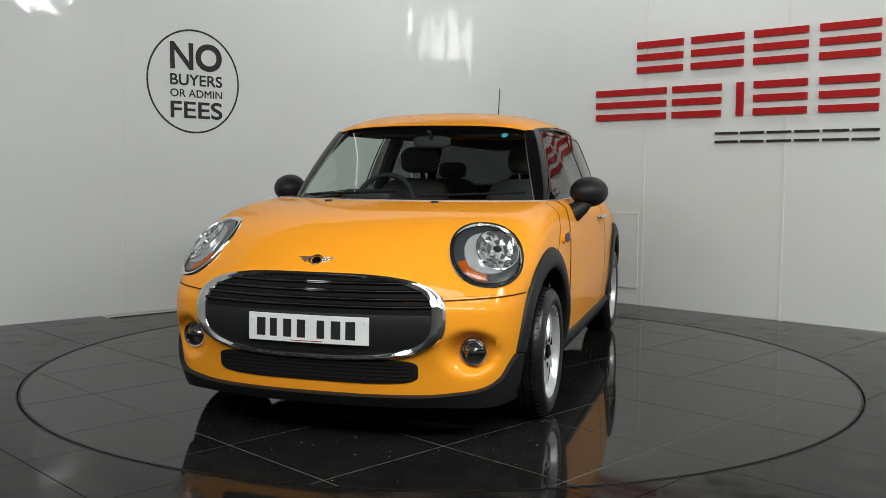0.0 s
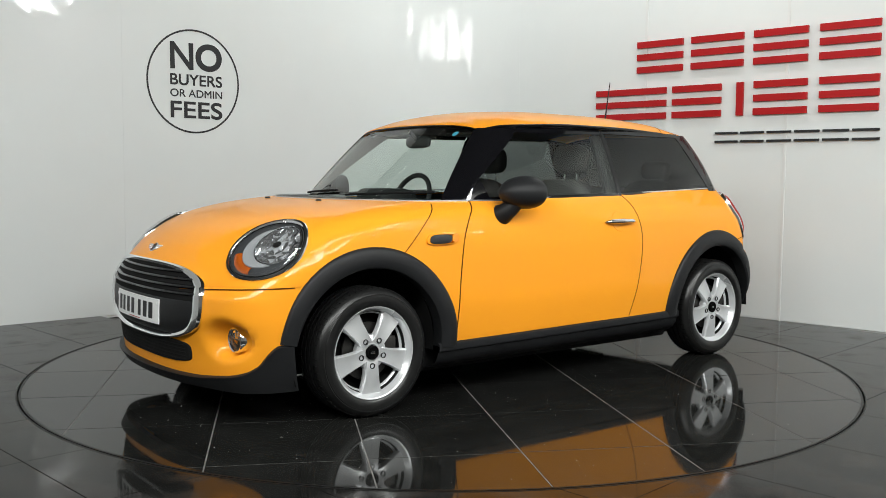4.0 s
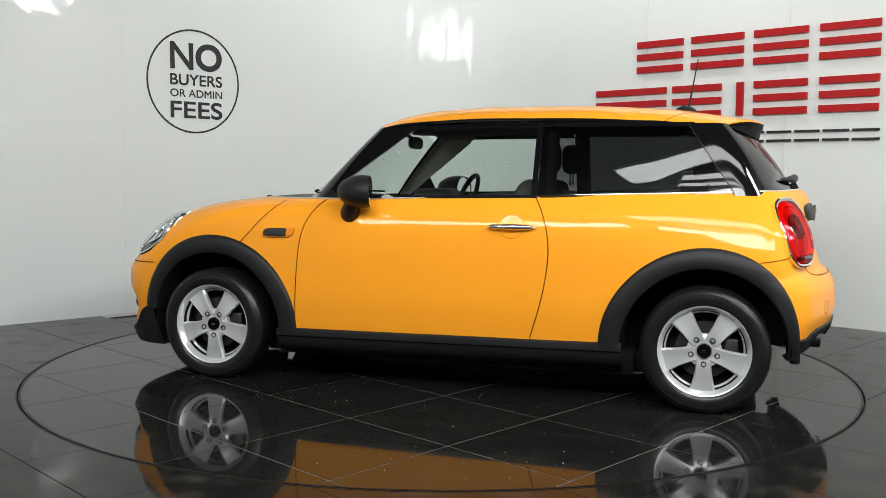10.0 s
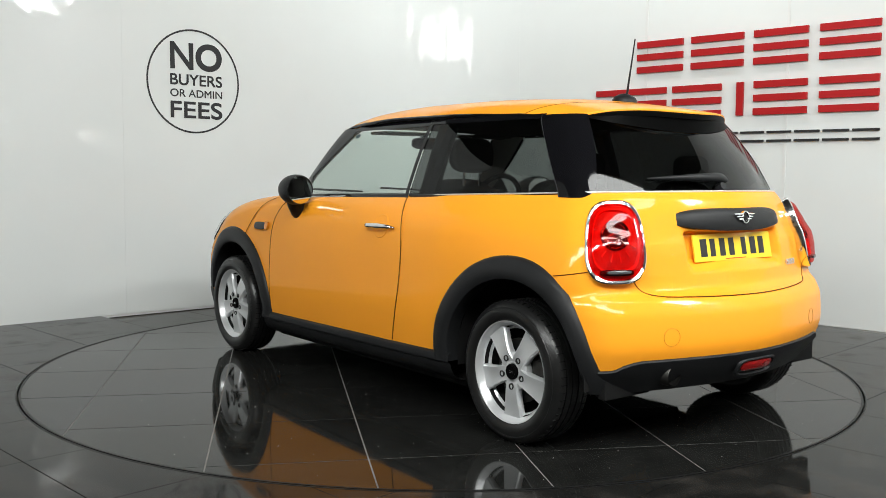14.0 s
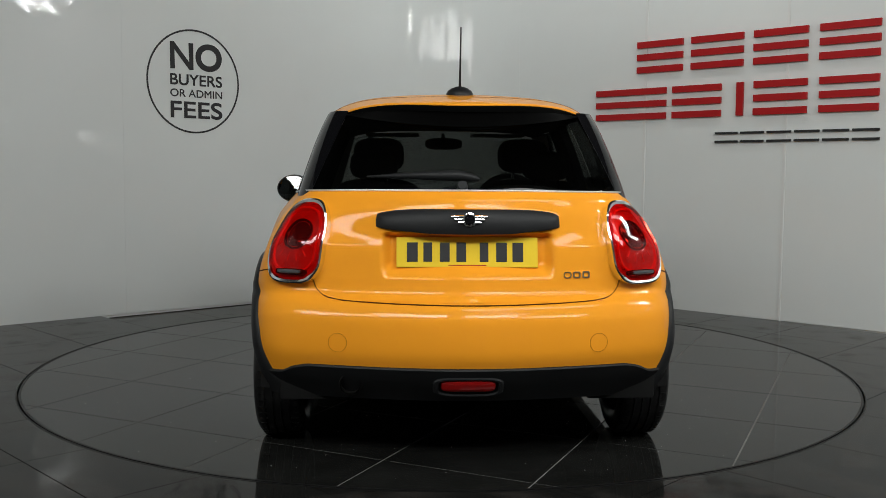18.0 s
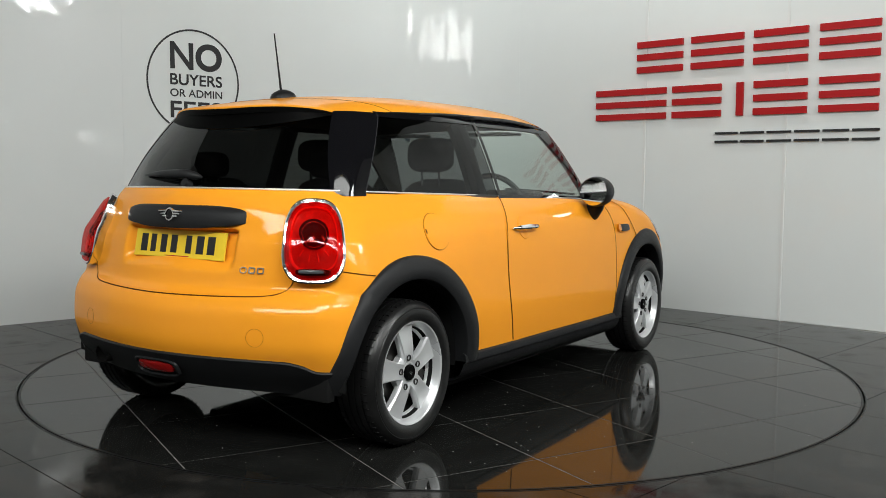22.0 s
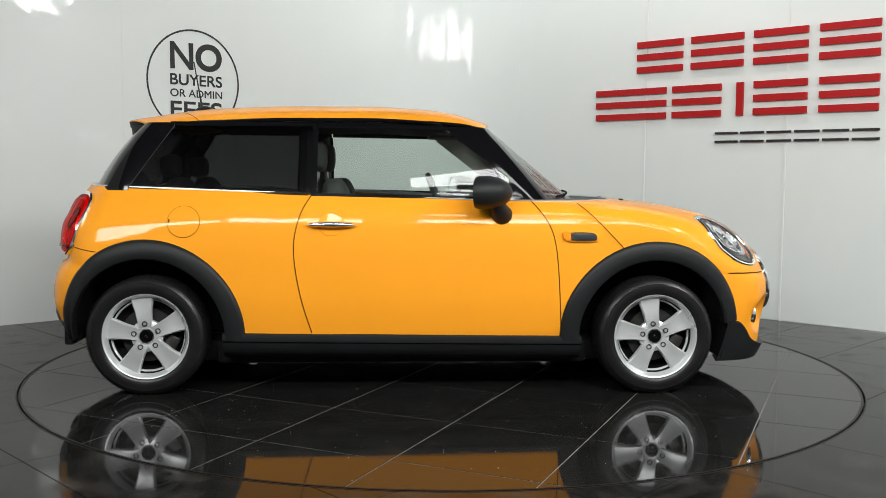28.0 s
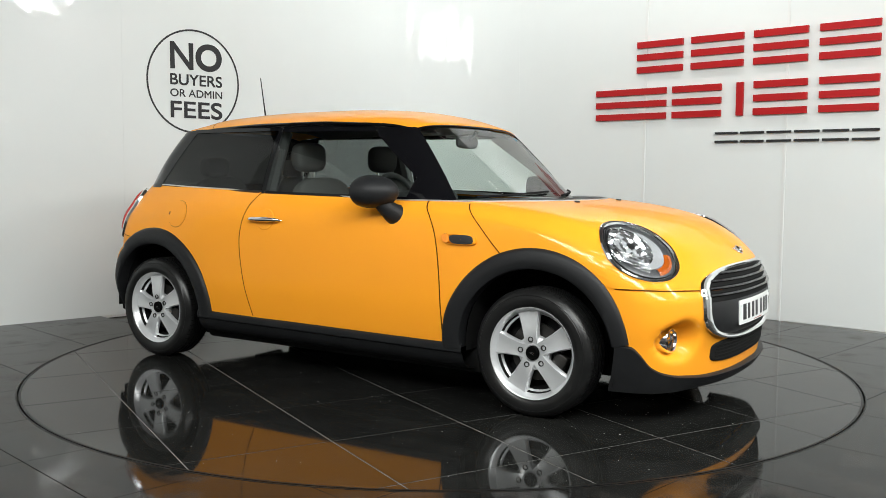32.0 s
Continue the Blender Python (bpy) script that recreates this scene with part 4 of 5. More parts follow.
for q, h in zip(zl, [0.0, 0.005, 0.0065, 0.007, 0.007, 0.007, 0.007, 0.0065, 0.005, 0.0]):
    z = 0.545 - q * 0.178
    w = 0.94 * 0.545 * (1 - np.clip(abs(z - GZ) / 0.168, 0, 0.985) ** 3.0) ** (1 / 3.0)
    yb = np.linspace(-w, w, 80)
    Q, N = FRONT(yb, np.full_like(yb, z))
    rows.append(Q + N * h)
part("bumper_bar", sheet(np.stack(rows, 0)), CLAD, grille, "matt black bumper bar across the grille")
part("lower_intake", blob(FRONT, 0, 0.306, oval(0.430, 0.050, 5.0), [(1.02, 0.0), (1.0, 0.006), (0.97, 0.007), (0.5, 0.007), (0.01, 0.007)], 100), DARK, car, "black lower air intake")
for z in (0.272, 0.288, 0.304, 0.320, 0.336):
    yb = np.linspace(-0.405, 0.405, 60)
    Q, N = FRONT(yb, np.full_like(yb, z))
    part("intake_bar", tube(Q + N * 0.008, 0.0020, 6), DARK, car)


def bowed(x0, x1, y0, y1, z0, z1, bow, n=20):
    """A thin slab that falls back towards its ends."""
    xs = np.linspace(x0, x1, n)
    dz = -bow * np.abs(xs) ** 2.5
    e = min(0.0015, (z1 - z0) / 3)
    rows = [np.stack([xs, np.full(n, y), z + dz], -1) for y, z in ((y0, z0), (y0, z1 - e), (y0 + e, z1), (y1 - e, z1), (y1, z1 - e), (y1, z0))]
    bm = sheet(np.stack(rows, 1), ring_v=True)
    bm.verts.ensure_lookup_table()
    bm.faces.new([bm.verts[k] for k in range(6)])
    bm.faces.new([bm.verts[len(bm.verts) - 6 + k] for k in range(6)][::-1])
    bmesh.ops.recalc_face_normals(bm, faces=bm.faces)
    return bm


def plate(name, at_point, mat, bow, face):
    """A number plate with plain bars in place of its characters."""
    pl = part(name, bowed(-0.260, 0.260, -0.0555, 0.0555, 0, 0.006, bow), mat, car, face, loc=at_point)
    x = -0.222
    for kx, w in ((0, 0.040), (1, 0.032), (2, 0.036), (3, 0.036), (4.42, 0.032), (5.42, 0.04), (6.42, 0.04)):
        part("bar", bowed(x + kx * 0.0605, x + kx * 0.0605 + w, -0.036, 0.036, 0.005, 0.0068, bow, 4), INK, pl, smooth=False)
    part("maker_mark", bowed(-0.07, 0.07, -0.050, -0.0465, 0.005, 0.0066, bow, 4), RED_SIGN, pl, smooth=False)
    return pl


m = Matrix(((0, 0, 1, 2.0150), (1, 0, 0, 0), (0, 1, 0, 0.468), (0, 0, 0, 1))) @ pose(0, 0, 0, -2, 0, 0)
front_plate = plate("number_plate", m, PLATE_WHITE, 0.41, "white front number plate with black bars")
for s in (1, -1):
    part("plate_screw", lathe([(0.009, 0.0), (0.008, 0.003), (0.001, 0.004)], 14, "z"), PLATE_WHITE, front_plate, loc=pose(0.245 * s, 0.035, 0.006 - 0.41 * 0.245 ** 2.5))

# bonnet badge: plain wings and a disc
BADGE = mapper(body_skin, (1.0, 0, 0.0), (0, 1, 0), (0, 0, 1))
part("badge_ring", blob(BADGE, 0, 0.733, oval(0.029, 0.019), [(1.0, 0.0), (0.97, 0.006), (0.82, 0.007), (0.78, 0.003)], 28), CHROME, car)
badge = part("badge", blob(BADGE, 0, 0.733, oval(0.021, 0.014), [(1.0, 0.0), (0.95, 0.003), (0.5, 0.004), (0.01, 0.004)], 28), GLOSS_BLACK, car, "black and chrome winged badge")
for s in (1, -1):
    for k in range(3):
        yb = np.linspace(0.024, 0.078 - 0.013 * k, 10) * s
        Q, N = BADGE(yb, 0.742 - 0.007 * k + 0 * yb)
        part("wing", tube(Q + N * 0.003, np.linspace(0.0040, 0.0034, 10), 8), CHROME, badge)

# headlamps, fog lamps
for s in (1, -1):
    n = Vector((0.93, 0.30 * s, 0.22)).normalized()
    e1 = Vector((0, 0, 1)).cross(n).normalized()
    e2 = n.cross(e1)
    c = Vector((1.655, 0.638 * s, 0.752)) - n * 0.6
    at = mapper(body_skin, c, e1, e2)
    rim = oval(0.156, 0.151, 2.15)
    lamp = part("headlamp", blob(at, 0, 0, rim, [(1.005, -0.002), (1.0, 0.009), (0.975, 0.014), (0.925, 0.013), (0.89, 0.002)], 72), CHROME, car, "round headlamp with chrome ring")
    part("lamp_bowl", blob(at, 0, 0, rim, [(0.915, 0.002), (0.84, 0.0030), (0.6, 0.003), (0.01, 0.003)], 64), GREY_TRIM, lamp, "dark grey lamp housing")
    part("dark_ring", blob(at, 0, 0, rim, [(0.885, 0.003), (0.875, 0.009), (0.86, 0.009)], 64), DARK, lamp)
    part("daylight_bowl", blob(at, 0.004 * s, 0.004, oval(0.096, 0.094, 2.2), [(1.0, 0.0035), (0.98, 0.0075), (0.9, 0.0070), (0.5, 0.0050), (0.01, 0.0048)], 48), LAMP_SILVER, lamp, "satin silver inner bowl")
    cx, cy = 0.044 * s, 0.018
    part("reflector_ring", blob(at, cx, cy, oval(0.089, 0.093), [(1.0, 0.004), (0.99, 0.015), (0.95, 0.016), (0.93, 0.009)], 48), CHROME, lamp, "thin chrome ring")
    facets = bmesh.new()
    for k, (r0, r1) in enumerate(((0.022, 0.045), (0.045, 0.066), (0.066, 0.085))):
        count = 10 + 4 * k
        for j in range(count):
            a = np.array([0.0, 0.0, 1.0, 1.0]) * 0.94 + j + 0.5 * k
            a = a * 2 * np.pi / count
            r = np.array([r0, r1, r1, r0])
            Q, N = at(cx + np.cos(a) * r, cy + np.sin(a) * r)
            lean = 0.0052 * math.sin(j * 2.4 + k)
            h = np.array([0.004, 0.0105, 0.0105, 0.004]) + np.array([-1, -1, 1, 1]) * lean + 0.0008 * k
            facets.faces.new([facets.verts.new(q) for q in Q + N * h[:, None]])
    part("reflector", facets, HEAD_BOWL, lamp, "faceted silver reflector", smooth=False)
    part("reflector_back", blob(at, cx, cy, oval(0.087, 0.090), [(1.0, 0.0045), (0.5, 0.0040), (0.01, 0.0040)], 32), BOLT, lamp, "dark reflector backing")
    part("bulb_cap", blob(at, cx, cy, oval(0.020, 0.017), [(1.0, 0.004), (0.9, 0.014), (0.01, 0.016)], 24), CHROME, lamp)
    w = np.linspace(math.radians(200), math.radians(268), 24)
    w = w if s > 0 else np.pi - w
    Q, N = at(np.stack([np.cos(w) * q for q in (0.128, 0.116, 0.100, 0.092)]), np.stack([np.sin(w) * q * 0.97 for q in (0.126, 0.116, 0.102, 0.094)]))
    part("indicator", sheet(Q + N * np.array([0.004, 0.010, 0.010, 0.004])[:, None, None]), HEAD_AMBER, lamp, "dull amber indicator strip")
    part("lamp_lens", blob(at, 0, 0, rim, [(0.89, 0.014), (0.8, 0.024), (0.5, 0.030), (0.01, 0.032)], 64), LENS, lamp, "clear lamp lens")
    m = Matrix.Translation((1.783, 0.630 * s, 0.377)) @ Matrix.Rotation(radians(5 * s), 4, "Z")
    fog = part("fog_lamp", lathe([(0.056, -0.03), (0.057, 0.030), (0.054, 0.036), (0.048, 0.034), (0.046, 0.026)], 40, "x"), CHROME, car, "round fog lamp with chrome ring", loc=m)
    part("fog_bowl", lathe([(0.047, 0.026), (0.040, 0.006), (0.001, 0.002)], 36, "x"), BOLT, fog, "dark fog lamp bowl")
    dish = lathe([(0.045, 0.024), (0.036, 0.012), (0.014, 0.008), (0.001, 0.016)], 20, "x")
    bmesh.ops.delete(dish, geom=[f for f in dish.faces if f.calc_center_median().z < 0.004], context="FACES")
    part("fog_reflector", dish, HEAD_BOWL, fog, "silver half reflector", smooth=False)
    part("fog_bar", box(0.020, 0.026, -0.046, 0.046, -0.003, 0.003), GREY_TRIM, fog)
    part("fog_glass", lathe([(0.047, 0.027), (0.030, 0.034), (0.001, 0.037)], 36, "x"), LENS, fog, "clear fog lamp glass")

# ---------------- rear ----------------
def proud(at, s):
    """The lamps stand out from the body, most at their inner edge."""
    def lifted(a, b):
        Q, N = at(a, b)
        return Q + N * (0.002 + 0.12 * np.clip(np.asarray(a) * s + 0.10, 0, 0.25))[..., None], N
    return lifted


for s in (1, -1):
    n = Vector((-0.73, 0.68 * s, 0.06)).normalized()
    e1 = Vector((0, 0, 1)).cross(n).normalized()
    e2 = n.cross(e1)
    c = Vector((-1.625, 0.640 * s, 0.826)) - n * 0.6 + e1 * 0.007 * s
    at = proud(mapper(body_skin, c, e1, e2), s)
    rim = oval(0.107, 0.154, 3.0, -0.02 * s, 0.09)
    lamp = part("tail_lamp", blob(at, 0, 0, rim, [(1.0, -0.045), (1.0, 0.004), (0.99, 0.012), (0.95, 0.016), (0.90, 0.013), (0.87, 0.002)], 80), CHROME, car, "tail lamp with chrome surround")
    part("lamp_bowl", blob(at, 0, 0, rim, [(0.90, 0.003), (0.86, 0.0045), (0.5, 0.0050), (0.01, 0.0050)], 64), RED_BOWL, lamp, "deep red lamp bowl")
    part("light_guide", blob(at, 0, 0.006, rim, [(0.78, 0.004), (0.765, 0.013), (0.72, 0.013), (0.70, 0.004)], 64), GUIDE_RED, lamp, "bright red light guide ring")
    part("eye_ring", blob(at, 0, 0.026, oval(0.052, 0.056), [(1.0, 0.004), (0.97, 0.012), (0.86, 0.012), (0.82, 0.005)], 40), RED_DEEP, lamp)
    part("lens_eye", blob(at, 0, 0.026, oval(0.042, 0.045), [(1.0, 0.005), (0.7, 0.008), (0.3, 0.012), (0.01, 0.014)], 40), RED_DEEP, lamp, "dark red round light element")
    for k in range(6):
        w = math.radians(205 + 26 * k)
        rr = np.linspace(0.060, 0.088, 5)
        Q, N = at(rr * math.cos(w) * 0.9, 0.022 + rr * math.sin(w) * 1.1)
        part("lens_rib", tube(Q + N * 0.008, np.linspace(0.0016, 0.0034, 5), 6), GUIDE_RED, lamp)
    part("reverse_surround", blob(at, 0.004 * s, -0.112, oval(0.060, 0.0125, 4.0), [(1.0, 0.006), (0.95, 0.016), (0.01, 0.016)], 40), RED_DEEP, lamp)
    part("red_lens", blob(at, 0, 0, rim, [(0.885, 0.004), (0.87, 0.018), (0.75, 0.027), (0.4, 0.033), (0.01, 0.034)], 64), RED_GLASS, lamp, "glossy red lens")
    part("reverse_lens", blob(at, 0.004 * s, -0.112, oval(0.046, 0.0075, 4.0), [(1.0, 0.018), (0.9, 0.032), (0.01, 0.033)], 32), GREY_TRIM, lamp, "grey reversing lens")

rows = []
for z, h in ((0.870, -0.002), (0.871, 0.017), (0.884, 0.022), (0.922, 0.018), (0.945, 0.012), (0.957, 0.0)):
    w = 0.342 - 0.10 * max(0, z - 0.92)
    yb = np.linspace(-w, w, 60)
    Q, N = gate_at(yb, 0.913 + (z - 0.913) * (1 - 0.45 * np.abs(yb / w) ** 5))
    rows.append(Q + N * (h * (1 - np.abs(yb / w) ** 14))[:, None])
part("tailgate_handle", sheet(np.stack(rows, 0)), CLAD, car, "matt black tailgate handle bar")
m = Matrix(((0, 0, -1, -1.718), (-1, 0, 0, 0.004), (0, 1, 0, 0.797), (0, 0, 0, 1))) @ pose(0, 0, 0, -11, 0, 0)
plate("number_plate", m, PLATE_YELLOW, 0.15, "yellow rear number plate with black bars")
badge_at = lambda y, z: tuple(v + (0.018 * k) * np.array([-1, 0, 0]) for k, v in zip((1, 0), gate_at(y, z)))
part("badge_ring", blob(badge_at, 0, 0.918, oval(0.026, 0.026), [(1.0, -0.004), (0.97, 0.010), (0.74, 0.011), (0.68, 0.004)], 28), CHROME, car)
rb = part("badge", blob(badge_at, 0, 0.918, oval(0.018, 0.018), [(1.0, -0.004), (0.95, 0.008), (0.5, 0.009), (0.01, 0.009)], 28), GLOSS_BLACK, car, "chrome winged badge")
for s in (1, -1):
    for k in range(3):
        yb = np.linspace(0.020, 0.066 - 0.012 * k, 10) * s
        Q, N = badge_at(yb, 0.929 - 0.010 * k + 0 * yb)
        part("wing", tube(Q + N * 0.006, np.linspace(0.0060, 0.0042, 10), 8), CHROME, rb)
trim_badge = part("model_badge", blob(gate_at, -0.365, 0.715, oval(0.016, 0.013, 2.6), [(1.0, 0.0), (0.95, 0.006), (0.7, 0.006), (0.65, 0.002)], 24), CHROME, car, "small chrome badge shapes")
for k in (1, 2):
    part("badge_bar", blob(gate_at, -0.365 - 0.036 * k, 0.715, oval(0.015, 0.013, 5.0), [(1.0, 0.0), (0.95, 0.006), (0.6, 0.006), (0.55, 0.002)], 24), CHROME, trim_badge)
part("rear_fog_lamp", blob(gate_at, 0.004, 0.330, oval(0.100, 0.021, 4.0), [(1.0, 0.002), (0.96, 0.013), (0.5, 0.016), (0.01, 0.016)], 40), RED_LENS, car, "red rear fog lamp")
part("fog_surround", blob(gate_at, 0.004, 0.326, oval(0.128, 0.036, 4.0), [(1.0, 0.008), (0.95, 0.016), (0.86, 0.016), (0.83, 0.006)], 40), CLAD, car)
part("exhaust", lathe([(0.039, 0.0), (0.042, 0.004), (0.042, 0.14), (0.036, 0.14), (0.036, 0.01)], 28, "x"), STEEL, car, "steel exhaust tailpipe", loc=pose(-1.772, 0.43, 0.318))
yb = np.linspace(-0.045, 0.375, 26)
Q, N = BACKLIGHT(-yb, 1.060 + 0.02 * yb)
thick = np.interp(yb, [-0.045, -0.02, 0.05, 0.16, 0.30, 0.375], [0.005, 0.016, 0.021, 0.016, 0.008, 0.003])
gap = np.interp(yb, [-0.045, 0.03, 0.2, 0.375], [0.010, 0.034, 0.026, 0.010])
wiper = part("rear_wiper", tube(Q + N * gap[:, None], thick, 14), CLAD, car, "black rear wiper")
Q, N = BACKLIGHT(np.array([-0.02]), np.array([1.030]))
part("wiper_mount", tube(np.stack([Q[0] - N[0] * 0.01, Q[0] + N[0] * 0.03]), [0.022, 0.018], 14), CLAD, wiper)

# front wipers
for y0, y1 in ((0.10, 0.60), (-0.55, -0.02)):
    yb = np.linspace(y0, y1, 16)
    Q, N = SCREEN(yb, 0.968 + 0.022 * (yb - y0) / (y1 - y0))
    part("wiper", tube(Q + N * 0.010, 0.006, 8), DARK, car, "black windscreen wiper")

# ---------------- door mirrors ----------------
for s in (1, -1):
    th, ph = np.linspace(0, np.pi, 22)[:, None], np.linspace(0, 2 * np.pi, 36, endpoint=False)[None, :]
    X = np.cos(th) + 0 * ph
    Yv, Zv = np.sin(th) * np.cos(ph), np.sin(th) * np.sin(ph)
    X = np.where(X < -0.35, -0.35 + np.minimum(0.16, -1.2 * (X + 0.35)), X)
    E = np.stack([0.388 + 0.132 * X - 0.097 * 0.27 * Yv, (0.874 + 0.097 * Yv) * s, 0.998 + 0.081 * Zv], -1)
    shell = part("door_mirror", sheet(E, ring_v=True), CLAD, car, "black rounded door mirror housing")
    part("mirror_glass", lathe([(0.0845, 0.006), (0.083, 0.0), (0.001, -0.0008)], 36, "x"), MIRROR, shell, "mirror glass", loc=Matrix.Translation((0.388 - 0.132 * 0.30, 0.874 * s, 0.998)) @ Matrix.Rotation(radians(14.5 * s), 4, "Z") @ Matrix.Rotation(radians(5.0), 4, "Y") @ Matrix.Diagonal((1, 1.06, 0.885, 1)))
    part("mirror_arm", tube([(0.480, 0.775 * s, 0.880), (0.475, 0.81 * s, 0.890), (0.455, 0.845 * s, 0.92), (0.43, 0.87 * s, 0.965)], [0.060, 0.052, 0.042, 0.042], 16), CLAD, shell, "black mirror arm")

# ---------------- wheels ----------------
def wheel_build():
    w = part("wheel", lathe([(0.184, 0.030), (0.186, 0.050), (0.194, 0.060), (0.200, 0.074), (0.204, 0.079), (0.208, 0.080), (0.210, 0.072)], 72), ALLOY, car, "silver five-spoke alloy wheel")
    part("rim_step", lathe([(0.172, 0.020), (0.178, 0.030), (0.182, 0.032), (0.185, 0.030)], 72), ALLOY, w, "silver inner rim edge")
    # the barrel's near-black colour stands in for shade behind the spokes
    part("rim_barrel", lathe([(0.150, -0.070), (0.192, -0.078), (0.197, -0.060), (0.175, -0.040), (0.176, 0.020), (0.186, 0.048)], 72), DARK, w, "inner rim barrel with shade put into its dark colour")
    tyre = [(0.197, 0.066), (0.209, 0.079), (0.222, 0.0865), (0.245, 0.0895), (0.262, 0.087), (0.264, 0.085), (0.267, 0.0855), (0.280, 0.078), (0.290, 0.069), (0.296, 0.058)]
    for c in (0.040, 0.008, -0.024, -0.056):
        tyre += [(0.2985, c + 0.009), (0.2985, c + 0.004), (0.291, c + 0.0035), (0.291, c - 0.0035), (0.2985, c - 0.004), (0.2985, c - 0.009)]
    tyre += [(r, -h - 0.018) for r, h in [(0.296, 0.058), (0.290, 0.069), (0.278, 0.079), (0.245, 0.0875), (0.215, 0.082), (0.197, 0.066)]]
    tyre = [(r if r < 0.21 else 0.21 + (r - 0.21) * 0.915, h) for r, h in tyre]
    part("tyre", lathe(tyre, 96), RUBBER, w, "black rubber tyre with grooved tread")
    sipes = bmesh.new()
    for k in range(60):
        a = 2 * math.pi * k / 60
        for sgn in (1, -1):
            b = box(-0.0012, 0.0012, 0.060 * sgn - 0.022, 0.060 * sgn + 0.006, 0.2865, 0.2912)
            bmesh.ops.rotate(b, verts=b.verts, matrix=Matrix.Rotation(a, 3, "Y"))
            me = bpy.data.meshes.new("tmp")
            b.to_mesh(me)
            b.free()
            sipes.from_mesh(me)
            bpy.data.meshes.remove(me)
    tagged(part("tread_pattern", sipes, DARK, w, smooth=False), kind="stuff")
    sec = [(0.030, 0.034, 0.056, 0.030), (0.055, 0.034, 0.062, 0.032), (0.085, 0.036, 0.064, 0.030), (0.125, 0.042, 0.060, 0.028), (0.165, 0.051, 0.054, 0.026), (0.190, 0.058, 0.054, 0.028)]
    rows = []
    for r, hw, y, t in sec:
        rows.append([(-hw, y - t, r), (-hw, y - 0.008, r), (-hw * 0.86, y, r), (-hw * 0.3, y - 0.003, r), (hw * 0.3, y - 0.003, r), (hw * 0.86, y, r), (hw, y - 0.008, r), (hw, y - t, r)])
    for k in range(5):
        part("spoke", sheet(np.array(rows), ring_v=True), ALLOY, w, loc=Matrix.Rotation(2 * math.pi * (k + 0.5) / 5, 4, "Y"))
    part("hub", lathe([(0.078, 0.020), (0.078, 0.048), (0.070, 0.054), (0.036, 0.057), (0.030, 0.050)], 40), ALLOY, w)
    part("hub_cap", lathe([(0.028, 0.050), (0.0275, 0.0645), (0.026, 0.066), (0.001, 0.0662)], 32), SPOILER, w, "black hub cap")
    for z, h in ((0.003, 0.009), (-0.004, 0.011)):
        part("cap_mark", box(-h, h, 0.066, 0.0668, z - 0.0012, z + 0.0012), CHROME, w)
    part("cap_ring", lathe([(0.032, 0.056), (0.031, 0.0665), (0.027, 0.0685), (0.0245, 0.0665)], 28), SPOILER, w)
    for k in range(5):
        a = 2 * math.pi * (k + 0.5) / 5
        bolt = part("wheel_bolt", lathe([(0.0130, 0.040), (0.0130, 0.0640), (0.0100, 0.0645), (0.0085, 0.0590), (0.001, 0.0590)], 14), BOLT, w, "dark wheel bolt", loc=pose(math.sin(a) * 0.061, 0, math.cos(a) * 0.061))
    part("brake_disc", lathe([(0.130, 0.002), (0.132, 0.008), (0.130, 0.014), (0.07, 0.014), (0.065, 0.030), (0.001, 0.030)], 40), STEEL, w, "worn brake disc")
    part("brake_caliper", box(-0.15, -0.085, -0.03, 0.032, -0.06, 0.06, 0.012), STEEL, w)
    part("wheel_back", lathe([(0.19, -0.03), (0.001, -0.03)], 32), DARK, w)
    return w


first = wheel_build()
first.matrix_basis = pose(AXLE, TRACK, HUB_Z)
copy_thing(first, pose(-AXLE, REAR_TRACK, HUB_Z, 0, -1, 0))
copy_thing(first, pose(AXLE, -TRACK, HUB_Z, 0, -27, 180))
copy_thing(first, pose(-AXLE, -REAR_TRACK, HUB_Z, 0, -29, 180))

# ---------------- cabin ----------------
part("dashboard", box(0.30, 0.92, -0.66, 0.66, 0.70, 0.945, 0.05, 4), TRIM, car, "dark plastic dashboard")
part("instrument_hood", box(0.26, 0.50, -0.52, -0.22, 0.90, 1.0, 0.045, 4), TRIM, car)
a = np.linspace(0, 2 * np.pi, 48, endpoint=False)
wheel_ring = np.stack([0.0 * a, np.cos(a) * 0.178, np.sin(a) * 0.178], -1)
steer = part("steering_wheel", tube(wheel_ring, 0.015, 10, close=True), TRIM, car, "black steering wheel", loc=pose(0.20, -0.36, 0.915, 0, -22, 0))
part("wheel_boss", lathe([(0.07, 0.012), (0.06, -0.012), (0.001, -0.016)], 24, "x"), TRIM, steer)
for ang in (0, 180, 270):
    c, s = math.cos(radians(ang)), math.sin(radians(ang))
    part("wheel_spoke", tube([(0, c * 0.05, s * 0.05), (0, c * 0.17, s * 0.17)], 0.012, 8), TRIM, steer)


def rounded(cx, cy, cz, hx, hy, hz, k=3.2, n=24):
    th, ph = np.linspace(-np.pi / 2, np.pi / 2, n)[:, None], np.linspace(0, 2 * np.pi, 2 * n, endpoint=False)[None, :]
    pw = lambda v: np.sign(v) * np.abs(v) ** (2 / k)
    return sheet(np.stack([cx + hx * pw(np.cos(th)) * pw(np.cos(ph)), cy + hy * pw(np.cos(th)) * pw(np.sin(ph)), cz + hz * pw(np.sin(th)) + 0 * ph], -1), ring_v=True)


